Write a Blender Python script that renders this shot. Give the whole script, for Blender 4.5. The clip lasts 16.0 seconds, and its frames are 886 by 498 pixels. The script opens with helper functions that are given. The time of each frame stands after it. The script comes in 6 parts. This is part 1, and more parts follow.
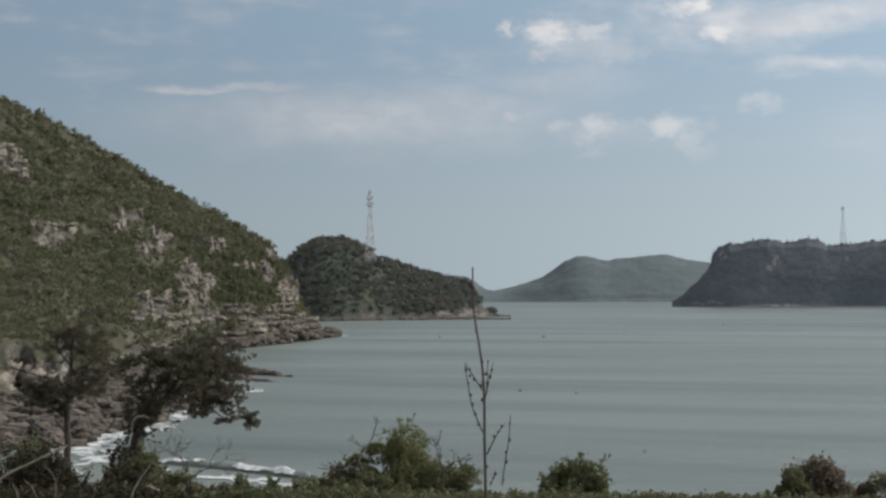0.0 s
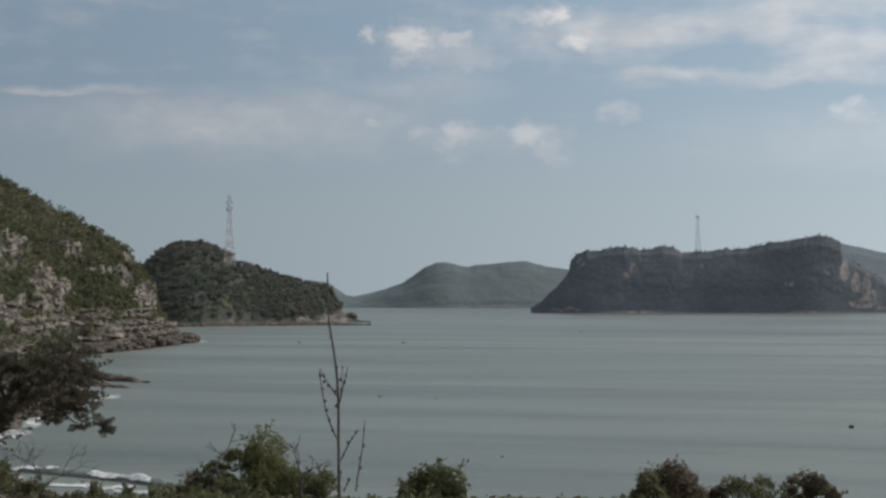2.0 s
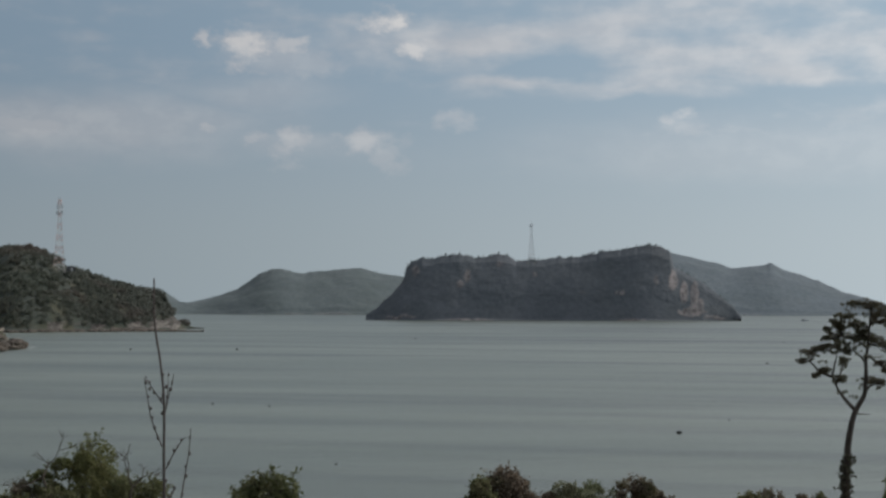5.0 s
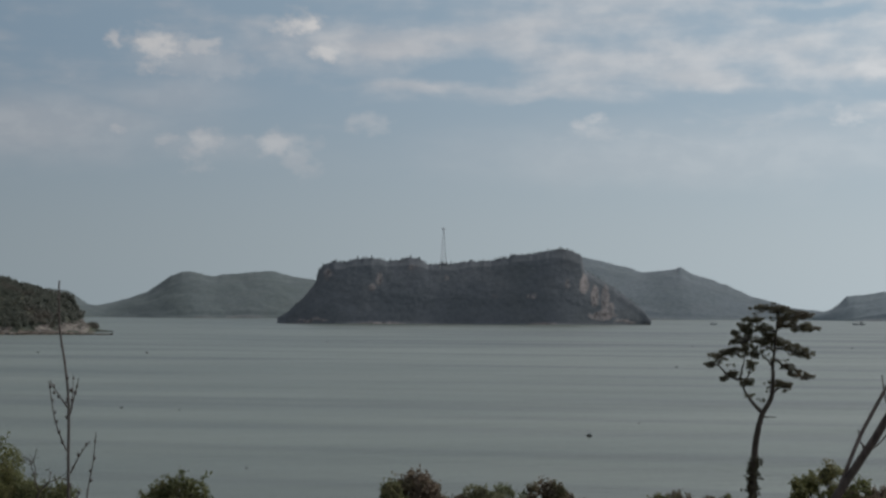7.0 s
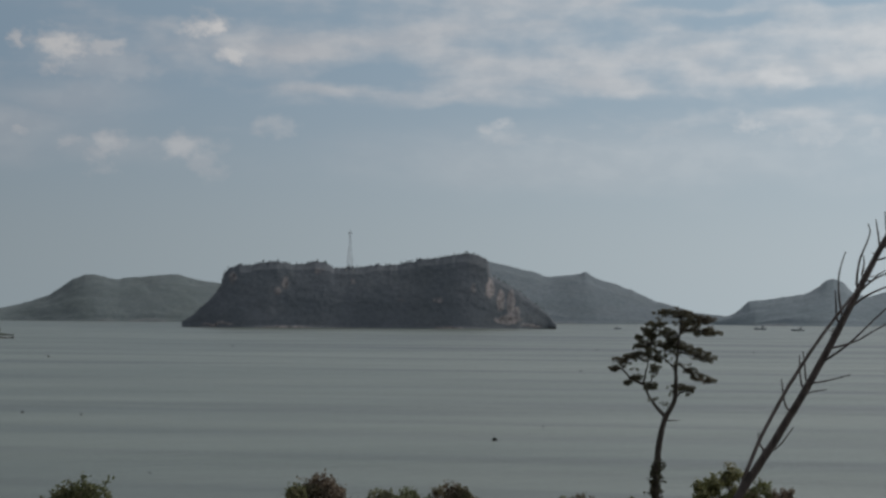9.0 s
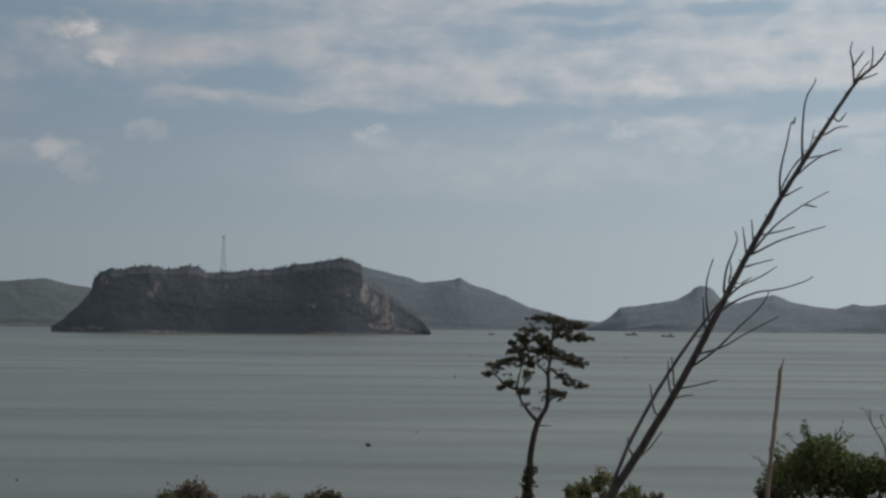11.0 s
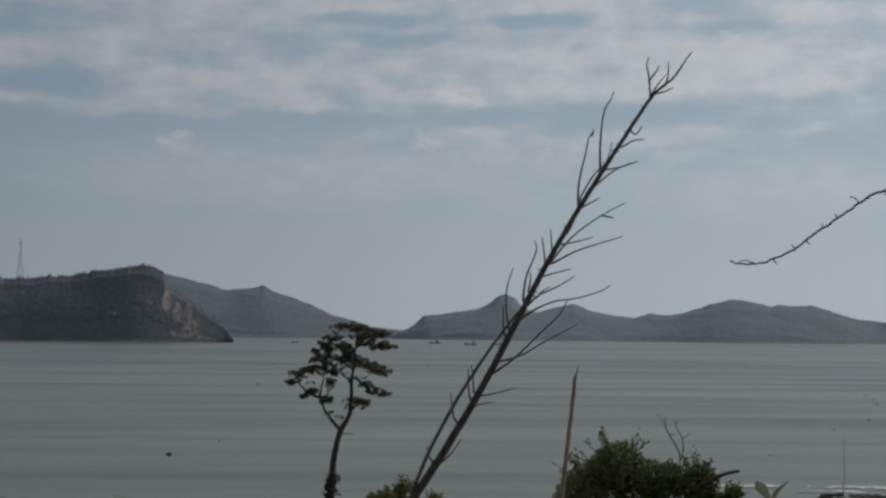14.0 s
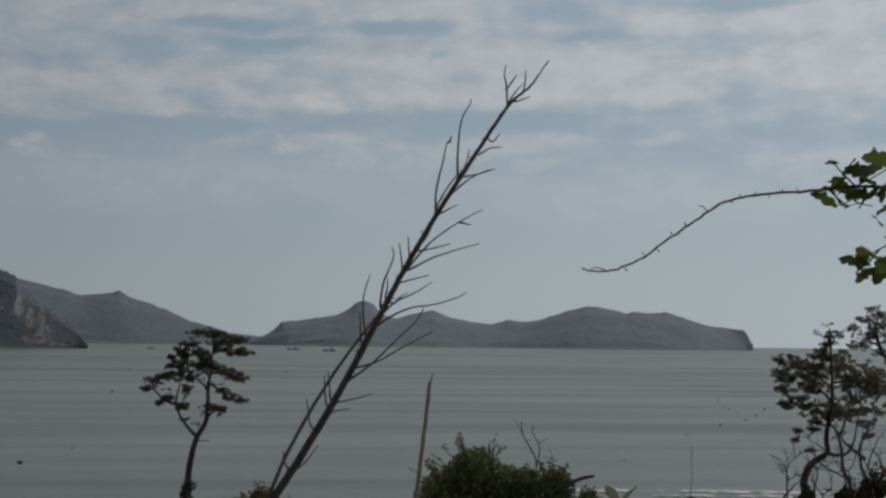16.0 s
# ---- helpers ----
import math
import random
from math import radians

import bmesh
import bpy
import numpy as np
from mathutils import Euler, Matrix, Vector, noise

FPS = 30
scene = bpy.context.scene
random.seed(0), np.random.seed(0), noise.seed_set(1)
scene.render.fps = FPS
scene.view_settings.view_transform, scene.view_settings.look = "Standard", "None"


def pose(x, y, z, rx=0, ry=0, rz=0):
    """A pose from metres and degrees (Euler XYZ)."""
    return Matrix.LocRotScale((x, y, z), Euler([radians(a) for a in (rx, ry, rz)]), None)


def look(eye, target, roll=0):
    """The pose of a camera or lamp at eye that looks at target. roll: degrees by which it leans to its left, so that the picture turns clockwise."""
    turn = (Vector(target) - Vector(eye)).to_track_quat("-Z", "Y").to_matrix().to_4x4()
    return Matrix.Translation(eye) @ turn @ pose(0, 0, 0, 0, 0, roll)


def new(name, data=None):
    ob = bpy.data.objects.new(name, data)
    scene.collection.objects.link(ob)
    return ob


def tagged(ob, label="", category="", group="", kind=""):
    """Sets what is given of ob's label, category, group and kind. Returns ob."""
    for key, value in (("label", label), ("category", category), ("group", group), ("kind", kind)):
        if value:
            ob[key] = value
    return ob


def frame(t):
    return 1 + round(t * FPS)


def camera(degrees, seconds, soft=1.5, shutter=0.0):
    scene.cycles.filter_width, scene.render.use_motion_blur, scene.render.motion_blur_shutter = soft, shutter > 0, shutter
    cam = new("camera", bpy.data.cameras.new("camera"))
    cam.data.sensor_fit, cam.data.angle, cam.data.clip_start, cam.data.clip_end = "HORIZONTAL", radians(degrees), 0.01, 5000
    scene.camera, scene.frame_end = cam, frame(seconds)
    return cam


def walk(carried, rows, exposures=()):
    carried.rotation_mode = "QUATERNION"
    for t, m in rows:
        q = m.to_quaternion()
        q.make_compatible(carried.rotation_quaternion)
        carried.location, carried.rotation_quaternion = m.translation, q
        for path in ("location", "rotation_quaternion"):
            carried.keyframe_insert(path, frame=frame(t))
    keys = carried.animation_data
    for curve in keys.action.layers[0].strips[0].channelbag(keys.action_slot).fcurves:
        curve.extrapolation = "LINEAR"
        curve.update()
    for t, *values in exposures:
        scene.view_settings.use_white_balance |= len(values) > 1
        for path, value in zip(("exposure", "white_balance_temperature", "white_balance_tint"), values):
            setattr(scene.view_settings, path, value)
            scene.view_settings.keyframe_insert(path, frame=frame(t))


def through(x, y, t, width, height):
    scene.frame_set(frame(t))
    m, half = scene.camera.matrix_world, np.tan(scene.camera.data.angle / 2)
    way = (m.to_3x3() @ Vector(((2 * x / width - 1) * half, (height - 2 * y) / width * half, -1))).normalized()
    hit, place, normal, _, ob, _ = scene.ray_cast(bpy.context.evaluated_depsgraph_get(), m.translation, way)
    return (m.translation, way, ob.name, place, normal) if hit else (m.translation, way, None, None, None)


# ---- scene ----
# A tripod stands on a hillside 12 m above the sea; the camera turns on it.
EYE_Z = 14.0
cam = camera(30.5, 16.0, soft=2.7)
TURNS = [  # seconds, bearing, tilt, lean in degrees
    (0.0, 0.000, 1.650, -0.339), (0.5, 1.310, 1.690, -0.298), (1.0, 2.598, 1.750, -0.226), (1.5, 3.746, 1.793, -0.202),
    (2.0, 4.923, 1.834, -0.138), (2.5, 6.264, 1.891, -0.096), (3.0, 7.722, 1.951, -0.043), (3.5, 8.768, 1.992, -0.013),
    (4.0, 9.288, 2.020, 0.031), (4.2, 9.55, 2.032, 0.045), (6.5, 13.056, 2.170, 0.191), (7.0, 13.819, 2.207, 0.215),
    (7.5, 14.567, 2.245, 0.243), (8.0, 15.359, 2.280, 0.280), (10.5, 20.349, 2.525, 0.423), (11.0, 21.539, 2.583, 0.461),
    (11.5, 22.500, 2.627, 0.456), (12.0, 23.541, 2.681, 0.505), (12.5, 24.747, 2.749, 0.545), (13.0, 25.993, 2.796, 0.520),
    (13.5, 27.147, 2.875, 0.576), (14.0, 28.426, 2.928, 0.575), (14.5, 29.702, 2.999, 0.600), (15.0, 30.983, 3.065, 0.618),
    (15.5, 32.189, 3.134, 0.636), (16.0, 33.395, 3.198, 0.639)]
EXPOSURES = [(0.0, 0.03), (1.5, -0.14), (3.5, -0.29), (8.0, -0.55), (12.0, -0.75), (16.0, -0.98)]
ARM = 0.10  # the lens turns this far in front of the tripod's axis
walk(cam, [(t, pose(ARM * math.sin(radians(turn)), ARM * math.cos(radians(turn)), EYE_Z, 90 + tilt, 0, -turn) @ pose(0, 0, 0, 0, 0, lean))
           for t, turn, tilt, lean in TURNS], EXPOSURES)


# ---- node helper ----
class Nodes:
    """Short hand for building a node tree."""

    def __init__(self, tree):
        self.tree = tree
        tree.nodes.clear()

    def add(self, kind, inputs=None, **props):
        n = self.tree.nodes.new(kind)
        for key, value in props.items():
            setattr(n, key, value)
        for key, value in (inputs or {}).items():
            self.put(n.inputs[key], value)
        return n

    def put(self, socket, value):
        if isinstance(value, bpy.types.NodeSocket):
            self.tree.links.new(value, socket)
        else:
            socket.default_value = value

    def math(self, op, a, b=0.0, c=0.0, clamp=False):
        n = self.add("ShaderNodeMath", {0: a, 1: b, 2: c}, operation=op, use_clamp=clamp)
        return n.outputs[0]

    def mix(self, fac, a, b, blend="MIX"):
        n = self.add("ShaderNodeMix", data_type="RGBA", blend_type=blend)
        for i, v in ((0, fac), (6, a), (7, b)):
            self.put(n.inputs[i], v)
        return n.outputs[2]

    def smooth(self, x, lo, hi):
        n = self.add("ShaderNodeMapRange", {0: x, 1: lo, 2: hi, 3: 0.0, 4: 1.0}, interpolation_type="SMOOTHSTEP")
        return n.outputs[0]

    def noise(self, vector, scale, detail=4.0, rough=0.55, dist=0.0):
        n = self.add("ShaderNodeTexNoise", {"Scale": scale, "Detail": detail, "Roughness": rough, "Distortion": dist})
        if vector is not None:
            self.put(n.inputs["Vector"], vector)
        return n.outputs[0]

    def ramp(self, fac, stops):
        n = self.add("ShaderNodeValToRGB", {0: fac})
        e = n.color_ramp.elements
        while len(e) < len(stops):
            e.new(0.5)
        for el, (p, c) in zip(e, stops):
            el.position, el.color = p, (*c, 1)
        return n.outputs[0]

    def stretch(self, vector, scale):
        return self.add("ShaderNodeMapping", {"Vector": vector, "Scale": scale}).outputs[0]


# ---- world and sun ----
SUN_BEARING, SUN_HEIGHT = 78.0, 42.0
world = bpy.data.worlds.new("sky")
scene.world = world
world.use_nodes = True
W = Nodes(world.node_tree)
sky = W.add("ShaderNodeTexSky", sky_type="NISHITA", sun_disc=False, sun_elevation=radians(SUN_HEIGHT), sun_rotation=radians(SUN_BEARING),
            air_density=1.0, dust_density=1.2, ozone_density=1.4).outputs[0]
way = W.add("ShaderNodeTexCoord").outputs["Generated"]
axes = W.add("ShaderNodeSeparateXYZ", {0: way})
wx, wy, wz = axes.outputs
bearing = W.math("MULTIPLY", W.math("ARCTAN2", wx, wy), 57.2958)
height = W.math("MULTIPLY", W.math("ARCSINE", wz), 57.2958)
flat = W.add("ShaderNodeCombineXYZ", {0: bearing, 1: W.math("MULTIPLY", height, 2.4), 2: 0.0}).outputs[0]


def warped(scale, detail, across, up, tall=1.6):
    """Bearing and height, pushed about by noise, so that no cloud has a smooth edge."""
    v = W.add("ShaderNodeCombineXYZ", {0: bearing, 1: W.math("MULTIPLY", height, tall), 2: scale * 7.0}).outputs[0]
    n = W.add("ShaderNodeTexNoise", {"Vector": v, "Scale": scale, "Detail": detail, "Roughness": 0.55})
    rgb = W.add("ShaderNodeSeparateColor", {0: n.outputs["Color"]}).outputs
    return (W.math("ADD", bearing, W.math("MULTIPLY", W.math("SUBTRACT", rgb[0], 0.5), across)),
            W.math("ADD", height, W.math("MULTIPLY", W.math("SUBTRACT", rgb[1], 0.5), up)))


def away(at, hb, hh, half, above, below):
    """Distance from a cloud's middle in its own half widths; a cloud may trail further down than up."""
    dx = W.math("MULTIPLY", W.math("SUBTRACT", at[0], hb), 1 / half)
    dy = W.math("SUBTRACT", at[1], hh)
    dy = W.math("MAXIMUM", W.math("MULTIPLY", dy, 1 / above), W.math("MULTIPLY", dy, -1 / below))
    return W.math("SQRT", W.math("ADD", W.math("MULTIPLY", dx, dx), W.math("MULTIPLY", dy, dy)))


SOFTLY, FINELY = warped(0.35, 4.0, 3.4, 1.1), warped(0.9, 6.0, 2.0, 0.95)
# layered sheet: bearing, height, half width, half height, more or less cover
SHEET_SPOTS = [(11.0, 9.4, 3.6, 0.7, 0.20), (13.0, 7.95, 2.6, 0.30, 0.20), (16.0, 7.55, 2.2, 0.28, 0.18), (12.4, 9.2, 1.4, 0.25, 0.18), (22.9, 8.35, 1.5, 0.65, 0.30), (23.5, 9.2, 4.0, 0.35, 0.16), (26.0, 8.5, 0.9, 0.4, 0.16),
               (28.6, 8.25, 1.3, 0.35, 0.28), (34.5, 8.7, 6.0, 0.4, 0.22), (41.3, 8.6, 1.8, 0.35, 0.22), (45.5, 11.2, 2.6, 0.45, 0.28), (32.4, 9.6, 1.6, 0.5, 0.18), (19.0, 9.9, 3.2, 0.6, 0.18), (37.0, 9.9, 3.0, 0.6, 0.16)]
SHEET_HOLES = [(14.7, 8.35, 1.7, 0.42, -0.36), (17.5, 6.9, 3.6, 0.45, -0.26), (26.8, 10.2, 2.2, 0.28, -0.32), (25.7, 10.85, 1.8, 0.32, -0.34), (31.7, 10.95, 2.0, 0.32, -0.38), (43.7, 11.7, 1.5, 0.32, -0.30), (33.0, 7.55, 8.0, 0.5, -0.22),
               (23.8, 7.3, 3.0, 0.4, -0.18), (6.5, 10.7, 2.0, 0.5, -0.22), (33.0, 9.85, 0.5, 0.22, -0.22), (38.5, 10.7, 1.8, 0.25, -0.25)]
sheet_v = W.add("ShaderNodeCombineXYZ", {0: W.math("MULTIPLY", bearing, 0.20), 1: W.math("MULTIPLY", height, 0.80), 2: 3.7}).outputs[0]
sheet_n = W.noise(sheet_v, 1.0, 5.0, 0.50, 0.2)
more = W.math("SUBTRACT", W.math("MULTIPLY", W.smooth(bearing, 2.0, 30.0), 0.24), 0.10)
high = W.math("MULTIPLY", W.smooth(height, 6.6, 9.4), 0.13)
lumps = W.noise(W.add("ShaderNodeCombineXYZ", {0: W.math("MULTIPLY", bearing, 0.75), 1: W.math("MULTIPLY", height, 1.3), 2: 8.0}).outputs[0], 1.0, 5.0, 0.55)
cloudy = W.math("ADD", W.math("ADD", sheet_n, W.math("MULTIPLY_ADD", lumps, 0.34, -0.17)), W.math("ADD", more, high))
for hb, hh, hw, ht, hs in SHEET_SPOTS + SHEET_HOLES:
    cloudy = W.math("MULTIPLY_ADD", W.smooth(away(SOFTLY, hb, hh, hw, ht, ht), 1.5, 0.2), hs, cloudy)
sheet = W.math("MULTIPLY", W.smooth(cloudy, 0.42, 0.98), W.smooth(height, 3.6, 8.0))
# heaped clouds with soft trailing feet: bearing, height, half width, half height up and down, strength
HEAPS_WEST = [(3.75, 9.4, 0.95, 0.44, 1.3, 0.95), (2.4, 9.38, 0.28, 0.25, 0.4, 0.75), (5.2, 9.3, 0.6, 0.3, 0.8, 0.75), (5.7, 8.6, 1.7, 0.5, 0.8, 0.42), (8.75, 10.05, 0.85, 0.44, 0.5, 1.0), (9.6, 9.15, 0.85, 0.28, 0.4, 0.95),
    (2.4, 6.35, 0.5, 0.22, 0.6, 0.62), (4.1, 6.05, 0.5, 0.25, 0.5, 0.5), (5.2, 6.0, 0.75, 0.38, 1.0, 0.66), (8.0, 5.95, 1.1, 0.35, 0.6, 0.66), (8.8, 5.4, 0.5, 0.4, 0.8, 0.4)]
HEAPS_EAST = [(11.1, 6.65, 0.6, 0.3, 0.5, 0.4), (18.9, 6.65, 0.45, 0.28, 0.4, 0.55), (19.3, 6.3, 0.8, 0.4, 0.6, 0.42), (24.8, 6.4, 0.7, 0.35, 0.5, 0.32), (27.75, 6.75, 0.45, 0.32, 0.5, 0.58), (28.9, 8.35, 0.9, 0.3, 0.4, 0.45),
    (30.0, 6.45, 1.3, 0.4, 0.7, 0.46), (32.2, 6.3, 0.35, 0.3, 0.6, 0.45), (36.4, 6.3, 0.8, 0.25, 0.5, 0.36), (46.5, 6.5, 0.8, 0.25, 0.3, 0.36)]
plump = W.add("ShaderNodeCombineXYZ", {0: bearing, 1: W.math("MULTIPLY", height, 1.4), 2: 5.0}).outputs[0]
ragged = W.math("MULTIPLY", W.math("SUBTRACT", W.noise(plump, 1.5, 6.0, 0.62), 0.5), 1.7)
heap = None
for hb, hh, hw, up, down, hs in HEAPS_WEST + HEAPS_EAST:
    puff = W.math("MULTIPLY", W.smooth(W.math("ADD", away(FINELY, hb, hh, hw * 1.25, up * 1.1, down), ragged), 1.3, 0.1), hs)
    heap = puff if heap is None else W.math("MAXIMUM", heap, puff)
# smooth thin veils: bearing, height, half width, half height up and down, strength
wispy = W.math("MULTIPLY", W.math("SUBTRACT", W.noise(flat, 0.30, 3.0, 0.5), 0.5), 0.7)
for hb, hh, hw, up, down, hs in [(-2.5, 6.4, 9.5, 1.3, 1.8, 0.50), (-3.8, 6.3, 2.8, 0.5, 1.0, 0.62), (-9.0, 7.22, 2.0, 0.28, 0.16, 0.66), (-6.6, 7.35, 3.0, 0.25, 0.25, 0.50), (-1.8, 9.2, 1.2, 0.4, 0.3, 0.3), (4.0, 7.6, 4.0, 0.8, 1.0, 0.34), (4.9, 9.0, 2.4, 0.6, 1.1, 0.46), (9.4, 9.6, 1.8, 0.7, 0.8, 0.42), (5.6, 5.9, 3.6, 0.4, 0.9, 0.30), (29.0, 6.3, 3.4, 0.4, 0.7, 0.26), (19.2, 6.3, 1.8, 0.4, 0.6, 0.26),
                                 (24.0, 5.6, 14.0, 1.4, 1.6, 0.30), (40.0, 5.3, 9.0, 1.2, 1.5, 0.26)]:
    heap = W.math("MAXIMUM", heap, W.math("MULTIPLY", W.smooth(W.math("ADD", away(SOFTLY, hb, hh, hw, up, down), wispy), 1.2, 0.1), hs))
cover = W.math("MAXIMUM", W.math("MULTIPLY", sheet, 0.84), heap)
# hazy air: blue-grey, paler towards the horizon and towards the sun's side
side = W.smooth(bearing, -12.0, 45.0)
low_air = W.mix(side, (3.86, 4.63, 5.11, 1), (5.5, 6.3, 6.75, 1))
high_air = W.mix(side, (3.05, 4.2, 5.4, 1), (4.15, 5.38, 6.45, 1))
haze = W.mix(W.smooth(height, 1.5, 10.0), low_air, high_air)
veil = W.mix(0.62, sky, (7.6, 7.9, 8.2, 1))
clear = W.mix(W.smooth(height, 30.0, 9.0), veil, haze)
cloud = W.mix(W.math("MAXIMUM", W.math("MULTIPLY", W.smooth(lumps, 0.36, 0.66), W.math("ADD", 0.35, W.math("MULTIPLY", heap, 0.65))), W.math("MULTIPLY", W.math("MULTIPLY", heap, heap), 0.95)), W.mix(side, (5.45, 5.55, 6.0, 1), (6.9, 7.25, 7.55, 1)), W.mix(side, (7.4, 7.4, 7.5, 1), (9.4, 9.4, 9.4, 1)))
# the air glows more towards the sun's side
sunward = W.math("COSINE", W.math("MULTIPLY", W.math("SUBTRACT", bearing, SUN_BEARING), 0.0174533))
glow = W.math("POWER", 2.0, W.math("MULTIPLY", W.math("MULTIPLY", W.math("SUBTRACT", sunward, 0.21), 0.9), W.smooth(height, 60.0, 25.0)))
back = W.add("ShaderNodeBackground", {0: W.mix(cover, clear, cloud), 1: W.math("MULTIPLY", glow, 0.088)})
out = W.add("ShaderNodeOutputWorld", {0: back.outputs[0]})

sun_data = bpy.data.lights.new("sun", "SUN")
sun_data.energy, sun_data.angle, sun_data.color = 1.9, radians(3.0), (1.0, 0.95, 0.87)
sun = new("sun", sun_data)
sb, sh = radians(SUN_BEARING), radians(SUN_HEIGHT)
sun.matrix_world = look((900 * math.sin(sb) * math.cos(sh), 900 * math.cos(sb) * math.cos(sh), 900 * math.sin(sh)), (0, 0, 0))


# ---- materials ----
def material(name):
    m = bpy.data.materials.new(name)
    m.use_nodes = True
    n = Nodes(m.node_tree)
    n.pos = n.add("ShaderNodeNewGeometry").outputs["Position"]
    return m, n


def finish(n, colour, rough=0.85, bump=None, depth=0.05, metal=0.0, **extra):
    ins = {"Base Color": colour, "Roughness": rough, "Metallic": metal}
    ins.update(extra)
    b = n.add("ShaderNodeBsdfPrincipled", ins)
    if bump is not None:
        n.put(b.inputs["Normal"], n.add("ShaderNodeBump", {"Height": bump, "Distance": depth, "Strength": 1.0}).outputs[0])
    n.add("ShaderNodeOutputMaterial", {0: b.outputs[0]})


def leafy(name, dark, light, dry, size, dry_part=0.25, shine=0.35, through=0.25):
    """Foliage whose leaves differ one by one and stand by stand."""
    m, n = material(name)
    rnd = n.add("ShaderNodeNewGeometry").outputs["Random Per Island"]
    stand = n.noise(n.pos, 1.0 / size, 3.0)
    c = n.mix(rnd, (*dark, 1), (*light, 1))
    c = n.mix(n.math("MULTIPLY", n.smooth(stand, 0.5, 0.68), dry_part * 2, clamp=True), c, (*dry, 1))
    c = n.mix(n.smooth(n.noise(n.pos, 0.25 / size, 2.0), 0.35, 0.65), c, n.mix(1.0, c, (0.72, 0.8, 0.7, 1), "MULTIPLY"))
    b = n.add("ShaderNodeBsdfPrincipled", {"Base Color": c, "Roughness": 0.6, "Specular IOR Level": shine})
    t = n.add("ShaderNodeBsdfTranslucent", {0: c})
    mixed = n.add("ShaderNodeMixShader", {0: through, 1: b.outputs[0], 2: t.outputs[0]})
    n.add("ShaderNodeOutputMaterial", {0: mixed.outputs[0]})
    return m


def barky(name, dark, light, scale=14.0, depth=0.012):
    m, n = material(name)
    grain = n.noise(n.stretch(n.pos, (1, 1, 0.25)), scale, 6.0, 0.65)
    blotch = n.noise(n.pos, scale * 0.15, 3.0)
    c = n.mix(n.smooth(grain, 0.3, 0.7), (*dark, 1), (*light, 1))
    c = n.mix(n.math("MULTIPLY", blotch, 0.5), c, (*dark, 1))
    finish(n, c, 0.9, grain, depth)
    return m


def rocky(name, pale, mid, dark, scale, beds=0.0):
    """Weathered rock: blotches, dark joints, and beds across the height where asked for."""
    m, n = material(name)
    v = n.stretch(n.pos, (1, 1, 2.6 if beds else 1))
    big = n.noise(v, scale, 6.0, 0.62)
    fine = n.noise(v, scale * 6, 6.0, 0.65)
    cracks = n.add("ShaderNodeTexVoronoi", {"Vector": n.stretch(n.pos, (1, 1, 2.2)), "Scale": scale * 0.9}, feature="DISTANCE_TO_EDGE").outputs["Distance"]
    c = n.mix(n.smooth(big, 0.35, 0.62), (*mid, 1), (*pale, 1))
    c = n.mix(n.smooth(fine, 0.52, 0.72), c, (*dark, 1))
    c = n.mix(n.smooth(cracks, 0.07, 0.0), c, n.mix(0.75, c, (*dark, 1)))
    finish(n, c, 0.92, n.math("ADD", fine, n.math("MULTIPLY", n.smooth(cracks, 0.0, 0.1), 0.7)), 0.5)
    return m


